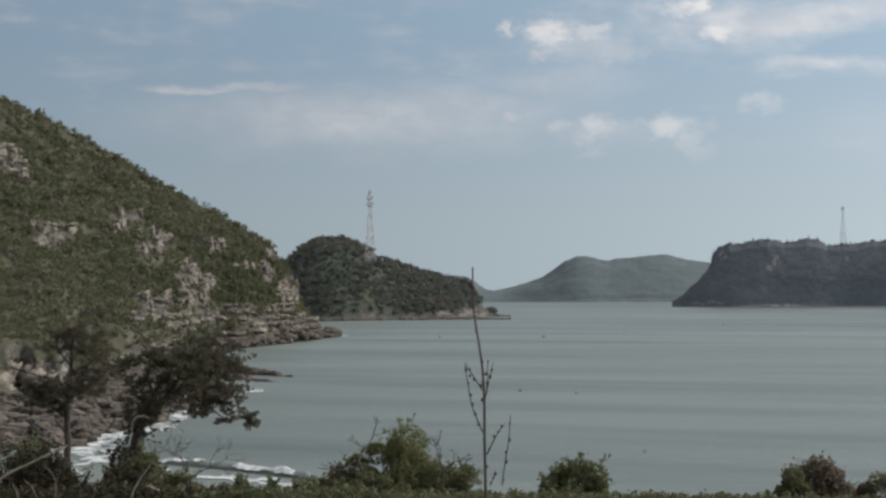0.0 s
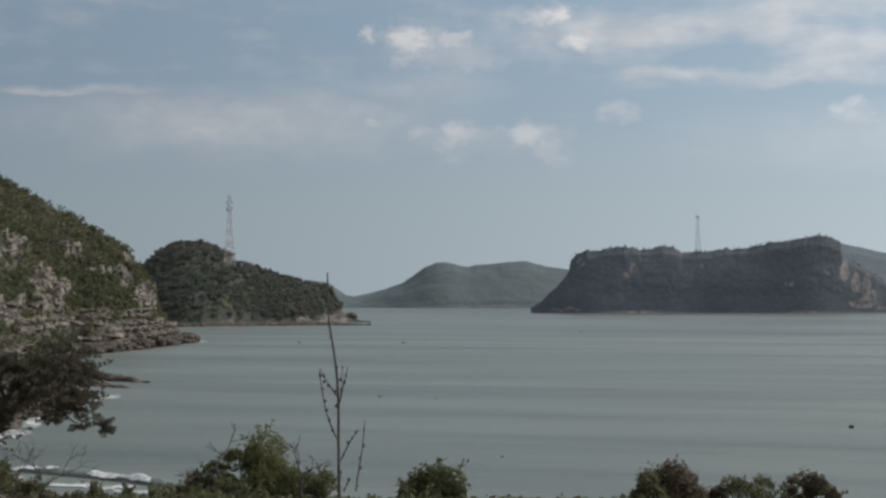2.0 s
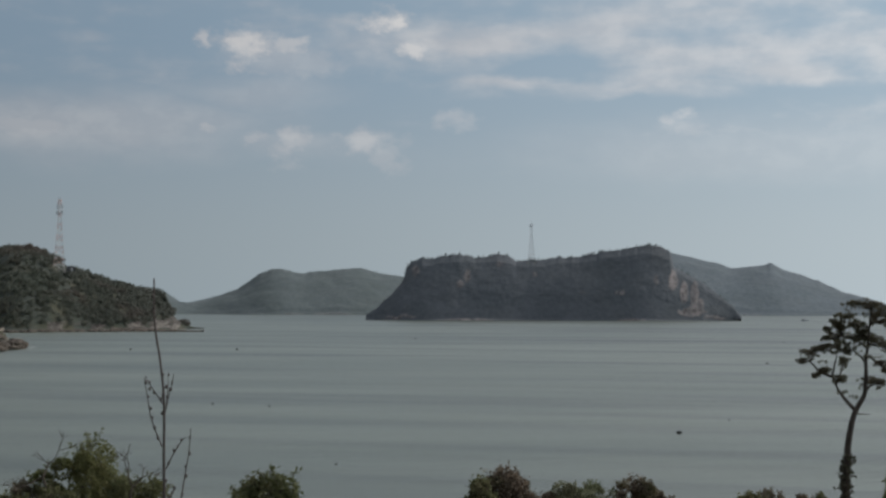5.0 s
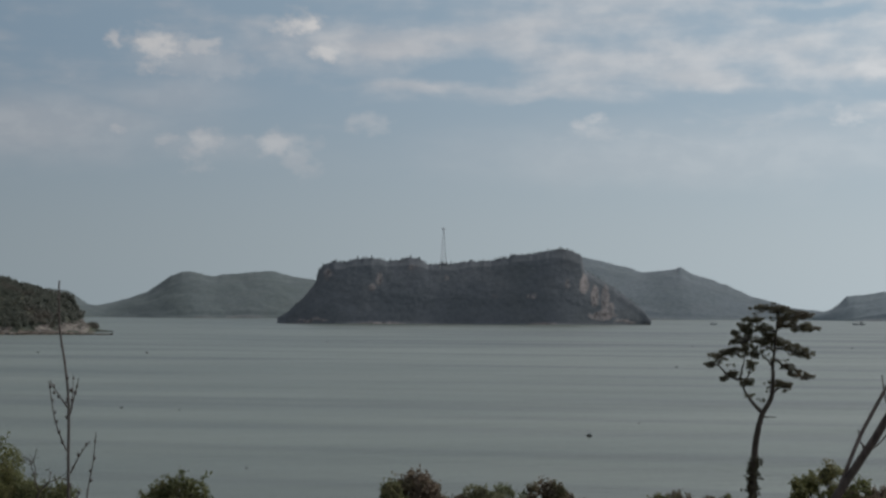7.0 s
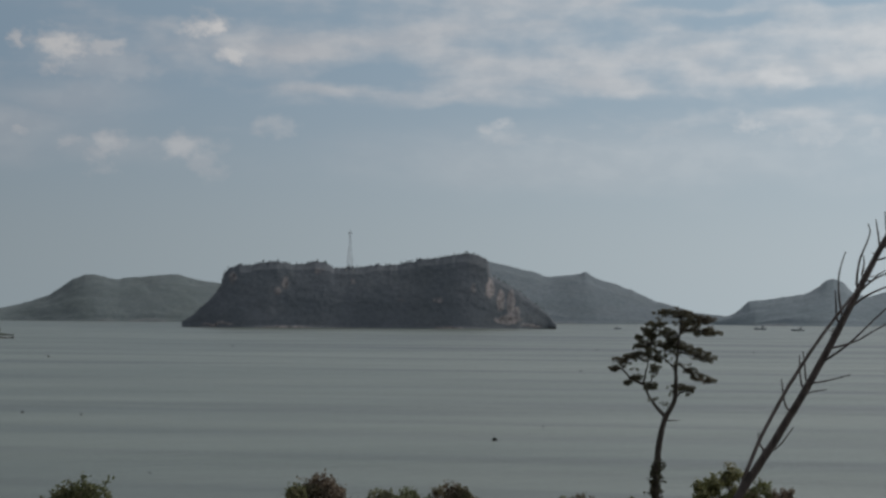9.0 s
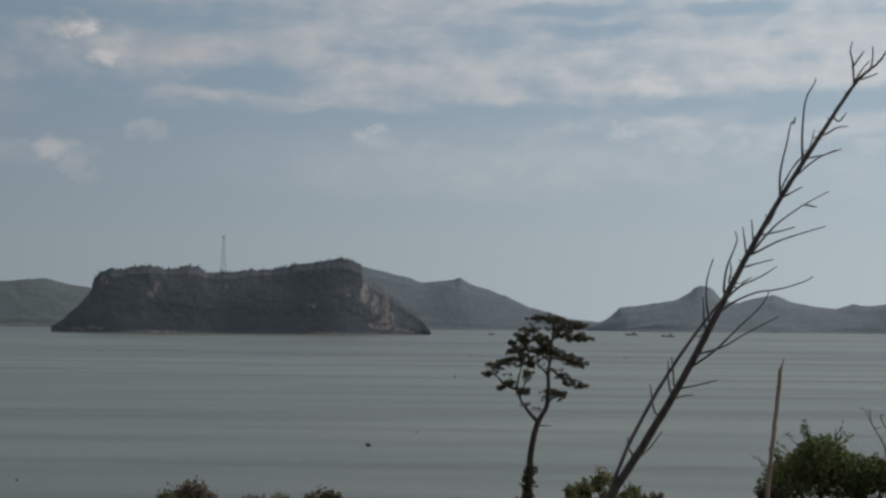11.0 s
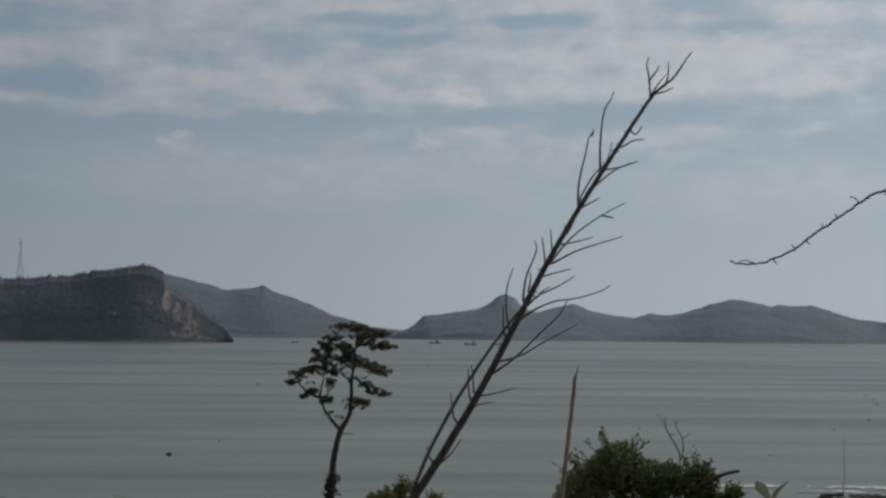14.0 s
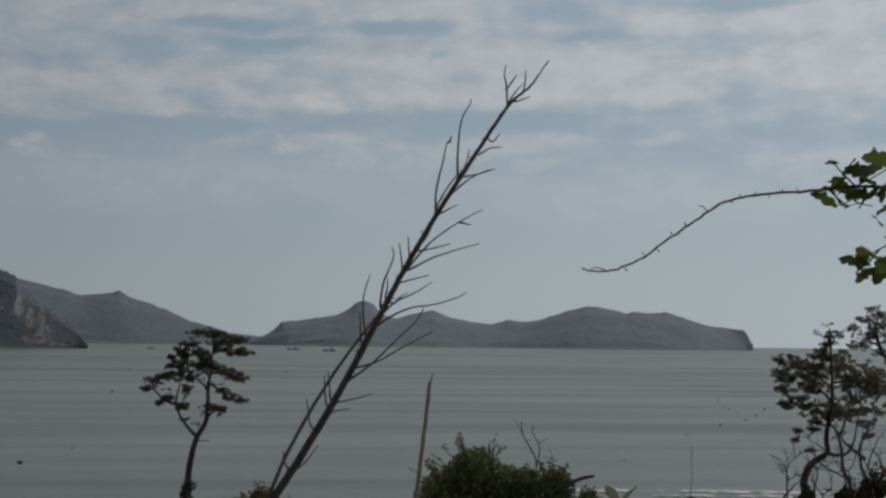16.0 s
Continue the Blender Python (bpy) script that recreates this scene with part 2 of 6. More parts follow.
def hillside(name, green_a, green_b, rock_a, rock_b, size, slope=(0.72, 0.5), relief=0.06, dry=0.5, strata=1.0, upright=3.0, crown=0.0, stand=(0.80, 0.86, 0.74)):
    """Scrub and soil with bare rock where the slope is steep or where the stone attribute says so."""
    m, n = material(name)
    geo = n.add("ShaderNodeNewGeometry")
    up = n.add("ShaderNodeSeparateXYZ", {0: geo.outputs["Normal"]}).outputs[2]
    stone = n.add("ShaderNodeAttribute", attribute_name="stone").outputs["Fac"]
    n1, n2 = n.noise(n.pos, 1.0 / size, 6.0, 0.6), n.noise(n.pos, 6.0 / size, 5.0, 0.65)
    green = n.mix(n.smooth(n2, 0.35, 0.65), (*green_a, 1), (*green_b, 1))
    green = n.mix(n.smooth(n1, 0.45, 0.65), green, n.mix(dry, green, (0.12, 0.105, 0.06, 1)))
    v = n.stretch(n.pos, (1, 1, upright))
    r1, r2 = n.noise(v, 2.2 / size, 6.0, 0.65), n.noise(v, 9.0 / size, 5.0, 0.65)
    rock = n.mix(n.smooth(r1, 0.35, 0.62), (*rock_a, 1), (*rock_b, 1))
    blocks = n.add("ShaderNodeTexVoronoi", {"Vector": n.add("ShaderNodeVectorMath", {0: n.stretch(n.pos, (1, 1, 0.8 * upright)), 1: n.add("ShaderNodeTexNoise", {"Vector": n.pos, "Scale": 3.0 / size}).outputs["Color"]}, operation="ADD").outputs[0], "Scale": 3.4 / size}, feature="F1")
    edges = n.add("ShaderNodeTexVoronoi", {"Vector": n.stretch(n.pos, (1, 1, 0.8 * upright)), "Scale": 3.4 / size}, feature="DISTANCE_TO_EDGE").outputs["Distance"]
    tone = n.add("ShaderNodeSeparateColor", {0: blocks.outputs["Color"]}).outputs[0]
    rock = n.mix(n.math("MULTIPLY", tone, 0.9 * strata), rock, n.mix(0.75, rock, (0.045, 0.04, 0.034, 1)))
    beds = n.noise(n.stretch(n.pos, (0.09, 0.09, 1.3)), 9.0 / size, 4.0, 0.6, 0.3)
    rock = n.mix(n.math("MULTIPLY", n.smooth(beds, 0.48, 0.58), 0.6 * strata), rock, n.mix(0.75, rock, (0.04, 0.036, 0.03, 1)))
    rock = n.mix(n.smooth(r2, 0.5, 0.68), rock, n.mix(0.75, rock, (0.04, 0.035, 0.03, 1)))
    rock = n.mix(n.math("MULTIPLY", n.smooth(edges, 0.06, 0.0), strata), rock, n.mix(0.7, rock, (0.03, 0.027, 0.022, 1)))
    steep = n.smooth(n.math("ADD", up, n.math("MULTIPLY", n.math("SUBTRACT", n1, 0.5), 0.5)), slope[0], slope[1])
    bare = n.math("MAXIMUM", n.math("MULTIPLY", steep, 0.6), n.smooth(n.math("ADD", stone, n.math("MULTIPLY", n.math("SUBTRACT", n2, 0.5), 0.8)), 0.35, 0.6))
    relief_height = n2
    if crown:
        # uneven crowns of trees close together, in stands of differing green
        tops = n.noise(n.pos, 1.0 / crown, 4.0, 0.6)
        relief_height = n.math("ADD", n.math("MULTIPLY", n2, 0.5), n.math("MULTIPLY", tops, n.math("MULTIPLY_ADD", bare, -0.12 * crown / (size * relief), 0.16 * crown / (size * relief))))
        green = n.mix(n.math("MULTIPLY", n.smooth(tops, 0.40, 0.62), 0.5), green, n.mix(1.0, green, (0.74, 0.77, 0.76, 1), "MULTIPLY"))
        green = n.mix(n.math("MULTIPLY", n.smooth(n.noise(n.pos, 0.11 / crown, 4.0, 0.6), 0.42, 0.62), 0.6), green, n.mix(1.0, green, (*stand, 1), "MULTIPLY"))
    finish(n, n.mix(bare, green, rock), 0.95, n.math("ADD", relief_height, n.math("MULTIPLY", n.math("MULTIPLY", bare, n.math("ADD", r2, n.math("MULTIPLY", n.math("SUBTRACT", n.math("MULTIPLY", tone, 0.8), n.smooth(beds, 0.46, 0.58)), strata))), 0.6)), size * relief)
    return m


def painted(name, colour, rough=0.5, wear=0.25):
    m, n = material(name)
    spots = n.noise(n.pos, 3.0, 6.0, 0.65)
    c = n.mix(n.math("MULTIPLY", n.smooth(spots, 0.5, 0.75), wear), (*colour, 1), (0.16, 0.12, 0.09, 1))
    finish(n, c, rough, spots, 0.002)
    return m


M_HEAD = hillside("headland_scrub", (0.052, 0.052, 0.031), (0.080, 0.076, 0.045), (0.17, 0.148, 0.12), (0.42, 0.375, 0.315), 9.0)
M_BLOCK = rocky("bedded_cliff_rock", (0.40, 0.35, 0.29), (0.19, 0.165, 0.14), (0.055, 0.047, 0.04), 0.2)
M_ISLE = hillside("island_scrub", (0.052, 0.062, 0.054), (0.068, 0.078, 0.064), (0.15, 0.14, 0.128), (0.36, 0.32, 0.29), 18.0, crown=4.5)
# Cliff island and far hills: distance haze is mixed into these base colours.
M_CLIFF = hillside("haze_tinted_cliff_scrub", (0.146, 0.160, 0.181), (0.158, 0.172, 0.192), (0.195, 0.190, 0.20), (0.38, 0.34, 0.335), 34.0, (0.02, -0.3), 0.008, 0.06, 0.2, 0.55, 5.0, (0.82, 0.85, 0.85))
M_WEST = hillside("haze_tinted_west_woods", (0.120, 0.148, 0.158), (0.132, 0.160, 0.164), (0.14, 0.160, 0.168), (0.20, 0.21, 0.215), 80.0, (0.4, 0.1), 0.002, 0.04, 0.0, 1.0, 9.0, (0.84, 0.87, 0.85))
M_FAR = hillside("haze_tinted_far_woods", (0.150, 0.182, 0.210), (0.162, 0.194, 0.218), (0.16, 0.184, 0.205), (0.20, 0.22, 0.235), 80.0, (0.4, 0.1), 0.002, 0.04, 0.0, 1.0, 9.0, (0.86, 0.89, 0.88))
M_CAPE = hillside("haze_tinted_cape_woods", (0.190, 0.232, 0.262), (0.200, 0.242, 0.270), (0.20, 0.236, 0.262), (0.23, 0.25, 0.27), 80.0, (0.4, 0.1), 0.002, 0.04, 0.0, 1.0, 9.0, (0.88, 0.91, 0.90))
M_SCRUB = leafy("scrub_leaves", (0.150, 0.152, 0.090), (0.208, 0.203, 0.120), (0.155, 0.128, 0.102), 7.0, 0.5, 0.25, 0.45)
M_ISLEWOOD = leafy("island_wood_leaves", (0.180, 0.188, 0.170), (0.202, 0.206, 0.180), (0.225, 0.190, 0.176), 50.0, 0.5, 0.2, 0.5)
# Bluish grey leaves: haze over the long island is put into their colour.
M_CLIFFWOOD = leafy("haze_tinted_cliff_leaves", (0.20, 0.227, 0.25), (0.225, 0.25, 0.268), (0.23, 0.235, 0.245), 40.0, 0.15, 0.2, 0.45)
M_SHORE = rocky("shore_rock", (0.215, 0.178, 0.145), (0.105, 0.087, 0.072), (0.035, 0.03, 0.028), 0.35)
M_WETROCK = rocky("wet_rock", (0.09, 0.08, 0.07), (0.05, 0.045, 0.04), (0.02, 0.018, 0.016), 0.5)
M_RED = painted("faded_red_mast_paint", (0.72, 0.47, 0.43), 0.5, 0.1)
M_WHITE = painted("white_mast_paint", (0.88, 0.86, 0.84), 0.5, 0.08)
M_STEEL = painted("galvanised_steel", (0.55, 0.56, 0.58), 0.45)
M_DARKBOX = painted("dark_cabinet_paint", (0.05, 0.055, 0.065))
M_CONCRETE = painted("pale_concrete", (0.45, 0.43, 0.40), 0.9)


def sea_material():
    m, n = material("grey_green_sea")
    v = n.stretch(n.pos, (0.5, 1.0, 1.0))
    streak = n.noise(n.stretch(n.pos, (0.0035, 0.014, 1.0)), 1.0, 3.0, 0.5)
    c = n.mix(n.smooth(streak, 0.35, 0.65), (0.134, 0.159, 0.136, 1), (0.193, 0.218, 0.186, 1))
    # Dark swell faces are painted into the base colour as bands, fainter westwards.
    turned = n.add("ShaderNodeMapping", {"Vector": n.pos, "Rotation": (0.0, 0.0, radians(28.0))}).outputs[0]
    shade_amount = n.add("ShaderNodeMapRange", {0: n.add("ShaderNodeSeparateXYZ", {0: n.pos}).outputs[0], 1: -60.0, 2: 240.0, 3: 0.45, 4: 1.45}).outputs[0]
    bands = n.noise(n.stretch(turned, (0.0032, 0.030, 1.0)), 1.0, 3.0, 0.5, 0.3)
    c = n.mix(n.math("MULTIPLY", n.smooth(bands, 0.50, 0.66), n.math("MULTIPLY", shade_amount, 0.64)), c, (0.034, 0.046, 0.047, 1))
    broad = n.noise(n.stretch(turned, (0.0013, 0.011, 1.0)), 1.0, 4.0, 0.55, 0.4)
    c = n.mix(n.math("MULTIPLY", n.smooth(broad, 0.50, 0.62), n.math("MULTIPLY", shade_amount, 0.42)), c, (0.050, 0.064, 0.062, 1))
    chop, swell = n.noise(v, 1.3, 6.0, 0.62), n.noise(n.stretch(n.pos, (0.12, 1.0, 1.0)), 0.12, 4.0, 0.55)
    ripple = n.noise(n.pos, 5.0, 3.0)
    h = n.math("ADD", n.math("ADD", n.math("MULTIPLY", chop, 0.16), n.math("MULTIPLY", swell, 0.45)), n.math("MULTIPLY", ripple, 0.03))
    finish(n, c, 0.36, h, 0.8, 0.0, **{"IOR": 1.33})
    return m


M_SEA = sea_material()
M_FOAM, fn = material("sea_foam")
finish(fn, fn.mix(fn.smooth(fn.noise(fn.pos, 1.2, 5.0), 0.35, 0.65), (0.42, 0.45, 0.44, 1), (0.85, 0.85, 0.84, 1)), 0.8, fn.noise(fn.pos, 6.0), 0.05)


# ---- mesh helpers ----
def mesh_from(name, verts, faces, mat, smooth=False):
    """One mesh object from vertex and face arrays (all faces with the same number of corners)."""
    verts, faces = np.asarray(verts, dtype=np.float32), np.asarray(faces, dtype=np.int32)
    me = bpy.data.meshes.new(name)
    me.vertices.add(len(verts))
    me.vertices.foreach_set("co", verts.ravel())
    k = faces.shape[1]
    me.loops.add(faces.size)
    me.loops.foreach_set("vertex_index", faces.ravel())
    me.polygons.add(len(faces))
    me.polygons.foreach_set("loop_start", np.arange(0, faces.size, k, dtype=np.int32))
    if smooth:
        me.polygons.foreach_set("use_smooth", np.ones(len(faces), dtype=bool))
    me.materials.append(mat)
    me.update(calc_edges=True)
    me.validate()
    return new(name, me)


def grid_faces(rows, cols, wrap=False):
    i = np.arange(rows - 1)[:, None] * cols
    j = np.arange(cols if wrap else cols - 1)[None, :]
    j2 = (j + 1) % cols
    return np.stack([i + j, i + j2, i + cols + j2, i + cols + j], -1).reshape(-1, 4)


def part(name, bm, mat, parent, label=""):
    me = bpy.data.meshes.new(name)
    bm.to_mesh(me)
    bm.free()
    me.materials.append(mat)
    ob = new(name, me)
    ob.parent = parent
    return tagged(ob, label=label)


def under(ob, parent, label=""):
    ob.parent = parent
    return tagged(ob, label=label)


def curve_of(points, x):
    """Smooth interpolation of control points given as (x, y) pairs."""
    px, py = np.array([p[0] for p in points]), np.array([p[1] for p in points])
    x = np.asarray(x, dtype=float)
    i = np.clip(np.searchsorted(px, x) - 1, 0, len(px) - 2)
    f = np.clip((x - px[i]) / (px[i + 1] - px[i]), 0, 1)
    return py[i] + (py[i + 1] - py[i]) * f


def rough_at(pts, scale, octaves=5, seed=0.0):
    return np.array([noise.fractal(Vector((p[0] * scale + seed, p[1] * scale - seed, (p[2] if len(p) > 2 else 0) * scale)), 1.0, 2.1, octaves) for p in pts])


def place(bearing_deg, d, z=0.0, turn=0.0):
    b = radians(bearing_deg)
    return pose(d * math.sin(b), d * math.cos(b), z, 0, 0, -bearing_deg + turn)


def set_attribute(ob, name, values):
    at = ob.data.attributes.new(name, "FLOAT", "POINT")
    at.data.foreach_set("value", np.asarray(values, dtype=np.float32))


RNG = np.random.default_rng(7)


def leaf_cloud(name, centres, radii, leaves, leaf, mat, flat=0.75, rng=RNG):
    """Bushes or crowns as many loose leaf sprays: centres (n,3), radii (n,), sprays per crown, spray size as part of the radius."""
    n = len(centres)
    d = rng.normal(size=(n, leaves, 3))
    d /= np.linalg.norm(d, axis=2, keepdims=True)
    lump = 0.72 + 0.28 * np.sin(d[..., 0] * 3.1 + np.arange(n)[:, None]) * np.cos(d[..., 1] * 4.3 + np.arange(n)[:, None] * 1.7)
    r = radii[:, None] * lump * rng.uniform(0.55, 1.08, (n, leaves))
    c = centres[:, None, :] + d * r[..., None] * np.array([1, 1, flat])
    a = d + rng.normal(scale=0.7, size=d.shape)
    a /= np.linalg.norm(a, axis=2, keepdims=True)
    b = np.cross(a, rng.normal(size=d.shape))
    b /= np.linalg.norm(b, axis=2, keepdims=True) + 1e-9
    e = np.cross(a, b)
    s = (radii[:, None] * leaf * rng.uniform(0.6, 1.3, (n, leaves)))[..., None]
    q = np.stack([c - b * s - e * s * 0.5, c + b * s * 0.7 - e * s * 0.7, c + b * s * 1.1 + e * s * 0.5, c - b * s * 0.4 + e * s * 0.8], 2)
    v = q.reshape(-1, 3)
    return mesh_from(name, v, np.arange(len(v)).reshape(-1, 4), mat)


# ---- sea: one sheet to the horizon with a low swell rolling in ----
def swell(x, y):
    k = np.clip(1.0 - (np.hypot(x, y) - 100) / 1800, 0, 1)
    run, along = x * 0.47 + y * 0.883, x * 0.883 - y * 0.47
    ph = 0.125 * run + 1.6 * np.sin(along * 0.009 + run * 0.006) + 1.1 * np.sin(along * 0.017 - run * 0.013 + 1.0)
    amp = 0.55 + 0.45 * np.sin(along * 0.008 + run * 0.027 + 0.7) * np.sin(along * 0.005 - run * 0.012)
    k = k * np.clip((x + 60) / 260, 0.4, 1.15)
    return k * (0.32 * amp * (np.sin(ph) + 0.25 * np.sin(2 * ph + 0.6)) + 0.02 * np.sin(0.31 * run + 2.5 * np.sin(along * 0.02) + 2.0 * np.sin(run * 0.05)))


ring_d = np.concatenate([np.linspace(20, 100, 9), np.arange(102, 520, 2.2), np.arange(520, 1100, 6), np.geomspace(1100, 5600, 60)])
ray_b = np.concatenate([np.linspace(-18, 50, 205), np.linspace(54, 338, 60)])
rr, bb = np.meshgrid(ring_d, np.radians(ray_b), indexing="ij")
sx, sy = rr * np.sin(bb), rr * np.cos(bb)
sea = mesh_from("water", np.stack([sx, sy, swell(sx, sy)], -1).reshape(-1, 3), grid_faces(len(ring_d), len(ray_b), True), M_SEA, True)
tagged(sea, "calm grey-green sea with a low swell", "sea", kind="structure")

# ---- the wooded headland with its cliff ----
HEAD_SHORE = [(-32, 150), (-20, 172), (-16, 186), (-13, 200), (-11, 232), (-9.5, 330), (-8.2, 420), (-6, 478), (-4.9, 518), (-3.7, 575)]
HEAD_CREST_D = [(-32, 520), (-15.3, 560), (-6, 588), (-5, 578), (-4.4, 580), (-3.7, 584)]
HEAD_CREST = [(-32, 11.4), (-20, 9.1), (-15.27, 6.85), (-13.39, 5.94), (-11.68, 5.02), (-9.75, 3.82), (-7.8, 2.84), (-6.63, 2.14), (-5.94, 1.68), (-5.72, 1.15),
              (-5.25, 0.35), (-4.96, -0.56), (-4.47, -1.05), (-3.7, -1.36)]
HEAD_RISE = [(0, 0), (0.05, 0.03), (0.12, 0.085), (0.17, 0.16), (0.24, 0.30), (0.32, 0.40), (0.45, 0.52), (0.7, 0.76), (1.0, 1.0)]
HEAD_BLUFF = [(0, 0), (0.02, 0.05), (0.055, 0.25), (0.10, 0.30), (0.3, 0.42), (0.7, 0.76), (1.0, 1.0)]
# bare outcrops: bearing, height angle, half widths
OUTCROPS = [(-9.95, 1.85, 0.55, 0.42), (-9.65, 1.6, 0.35, 0.4), (-11.0, 2.8, 0.42, 0.16), (-11.37, 2.16, 0.12, 0.28), (-13.75, 2.3, 0.45, 0.34), (-13.35, 2.0, 0.4, 0.22), (-12.68, 2.27, 0.2, 0.28), (-14.75, 4.5, 0.45, 0.6),
            (-14.4, 4.0, 0.25, 0.25), (-8.8, 0.65, 0.22, 0.55), (-9.25, 0.45, 0.2, 0.32), (-8.35, 0.3, 0.16, 0.5), (-6.95, 0.95, 0.25, 0.2), (-6.4, 0.75, 0.35, 0.28), (-7.9, 1.7, 0.42, 0.13), (-5.97, 1.45, 0.14, 0.2), (-5.35, 0.1, 0.25, 0.5),
            (-5.6, -0.5, 0.4, 0.4), (-12.0, 0.5, 0.22, 0.16), (-4.8, -1.0, 1.2, 0.4), (-6.2, -0.9, 0.6, 0.3), (-9.6, -0.2, 1.6, 0.16)]


BLOCK_SHAPES = []


def headland():
    nb, nu = 380, 200
    b = np.linspace(-30, -3.72, nb)
    u = np.concatenate([np.linspace(0, 1, nu - 30), np.linspace(1, 1.6, 31)[1:]])
    ds, dr, er = curve_of(HEAD_SHORE, b), curve_of(HEAD_CREST_D, b), curve_of(HEAD_CREST, b)
    ds = ds + 6 * np.sin(b * 2.9) + 3 * np.sin(b * 7.3 + 1)
    es = -np.degrees(np.arctan((EYE_Z + 0.6) / ds))
    bg, ug = np.meshgrid(b, u, indexing="ij")
    d = ds[:, None] + (dr - ds)[:, None] * ug
    bluff = np.clip((-12.6 - bg) / 0.7, 0, 1)
    g = curve_of(HEAD_RISE, np.minimum(ug, 1)) * (1 - bluff) + curve_of(HEAD_BLUFF, np.minimum(ug, 1)) * bluff
    el = es[:, None] + (er - es)[:, None] * g
    z = EYE_Z + d * np.tan(np.radians(el))
    back = np.clip((ug - 1) / 0.6, 0, 1)
    z = z * (1 - back ** 1.5) - 3 * back
    x, y = d * np.sin(np.radians(bg)), d * np.cos(np.radians(bg))
    pts = np.stack([x, y, z], -1).reshape(-1, 3)
    n1, n2 = rough_at(pts, 0.035, 4, 3.1), rough_at(pts, 0.16, 5, 9.2)
    stone = np.zeros(len(pts))
    n3 = rough_at(pts * (1, 1, 2.2), 0.075, 4, 14.0)
    bb2, ee = bg.ravel() + 0.25 * n2 + 0.5 * n3, el.ravel() + 0.25 * n2 + 0.35 * n1
    for ob, oe, wb, we in OUTCROPS:
        stone = np.maximum(stone, 1.18 - np.hypot((bb2 - ob) / (1.05 * wb), (ee - oe) / (1.1 * we)) * 0.8 + 0.35 * n2)
    gg = g.ravel() + 0.05 * n1
    band = np.sin(pts[:, 2] * 0.85 + 1.4 * n1 + 0.8 * np.sin(bg.ravel() * 1.3))
    left = 0.12 + 0.88 * np.clip((bg.ravel() + 12.6) / 2.2, 0, 1)
    stone = np.maximum(stone, left * np.where(gg < 0.47, np.clip(1.15 - np.abs(gg - 0.20) / 0.26, 0, 1) * (0.44 + 0.46 * band) + 0.5 * n3 + 0.3 * n2, 0))
    stone = np.maximum(stone, np.clip((0.10 - gg) * 14, 0, 1))
    flutes = 0.5 + 0.5 * np.sin(bg.ravel() * 55 + 4 * n3 + 3 * n1)
    stone = np.maximum(stone, bluff.ravel() * np.clip((0.25 - g.ravel()) * 12, 0, 1) * (0.75 + 0.25 * flutes))
    stone = np.clip(np.where(ug.ravel() > 1.02, 0, stone), 0, 1)
    bed = 4.2
    zz = pts[:, 2] + 1.2 * n2
    step = (np.floor(zz / bed) + np.clip(((zz / bed) % 1) * 4.0 - 1.6, 0, 1)) * bed
    fall = np.clip(pts[:, 2] / 3, 0, 1)
    crest = 1 - 0.75 * np.clip(1 - np.abs(ug.ravel() - 1) / 0.12, 0, 1)
    zn = pts[:, 2] + fall * crest * (1.9 * n1 + 0.5 * n2) + stone * np.clip(step - pts[:, 2], -2.4, 2.4) * 0.95 * fall + stone * 0.5 * n2 * fall
    pts[:, 2] = np.where(ug.ravel() < 0.001, -1.5, zn)
    rad = stone * (2.6 * n2 + 1.0 * n1 + 0.5 * bluff.ravel() * (flutes - 0.5))
    pts[:, 0] += np.sin(np.radians(bg.ravel())) * rad
    pts[:, 1] += np.cos(np.radians(bg.ravel())) * rad
    ob = mesh_from("headland", pts, grid_faces(nb, len(u)), M_HEAD)
    set_attribute(ob, "stone", stone)
    tagged(ob, "scrub-covered headland with pale bedded rock cliffs above the sea", "headland", kind="structure")
    # blocks of bedded rock standing out of the bare ground
    rng = np.random.default_rng(17)
    shapes = []
    for _ in range(7):
        bm = bmesh.new()
        bmesh.ops.create_cube(bm, size=1.0)
        bmesh.ops.subdivide_edges(bm, edges=bm.edges[:], cuts=1, use_grid_fill=True)
        v = np.array([p.co[:] for p in bm.verts])
        shapes.append((v * (1 - 0.10 * (np.abs(v).sum(1, keepdims=True) > 1.2)) + rng.normal(scale=0.055, size=v.shape), np.array([[q.index for q in f.verts] for f in bm.faces])))
        bm.free()
    BLOCK_SHAPES.extend(shapes)
    front = np.where((stone > 0.62) & (ug.ravel() < 0.97) & (bg.ravel() > -16.5) & (bg.ravel() < -4.6) & (pts[:, 2] > 2.5))[0]
    pick = np.concatenate([rng.choice(front, 640), rng.choice(front[(bluff.ravel()[front] > 0.5) & (el.ravel()[front] < 0)], 180)])
    inward = rng.uniform(0.2, 1.6, 820)
    high = (el.ravel()[pick] > -0.35 + 0.5 * n3[pick]) | (bluff.ravel()[pick] > 0.5)
    size = np.stack([np.where(high, rng.uniform(1.4, 3.6, 820), rng.uniform(2.0, 6.5, 820)), rng.uniform(2.0, 3.2, 820), np.where(high, rng.uniform(3.0, 7.5, 820), rng.uniform(0.6, 1.6, 820))], 1) * np.clip(d.ravel()[pick] / 430, 0.4, 1)[:, None]
    turn = np.radians(-bg.ravel()[pick] + rng.normal(scale=15, size=820) - 6)
    spot = pts[pick].copy()
    spot[:, 0] += np.sin(np.radians(bg.ravel()[pick])) * inward - 0.5 * inward
    spot[:, 1] += np.cos(np.radians(bg.ravel()[pick])) * inward
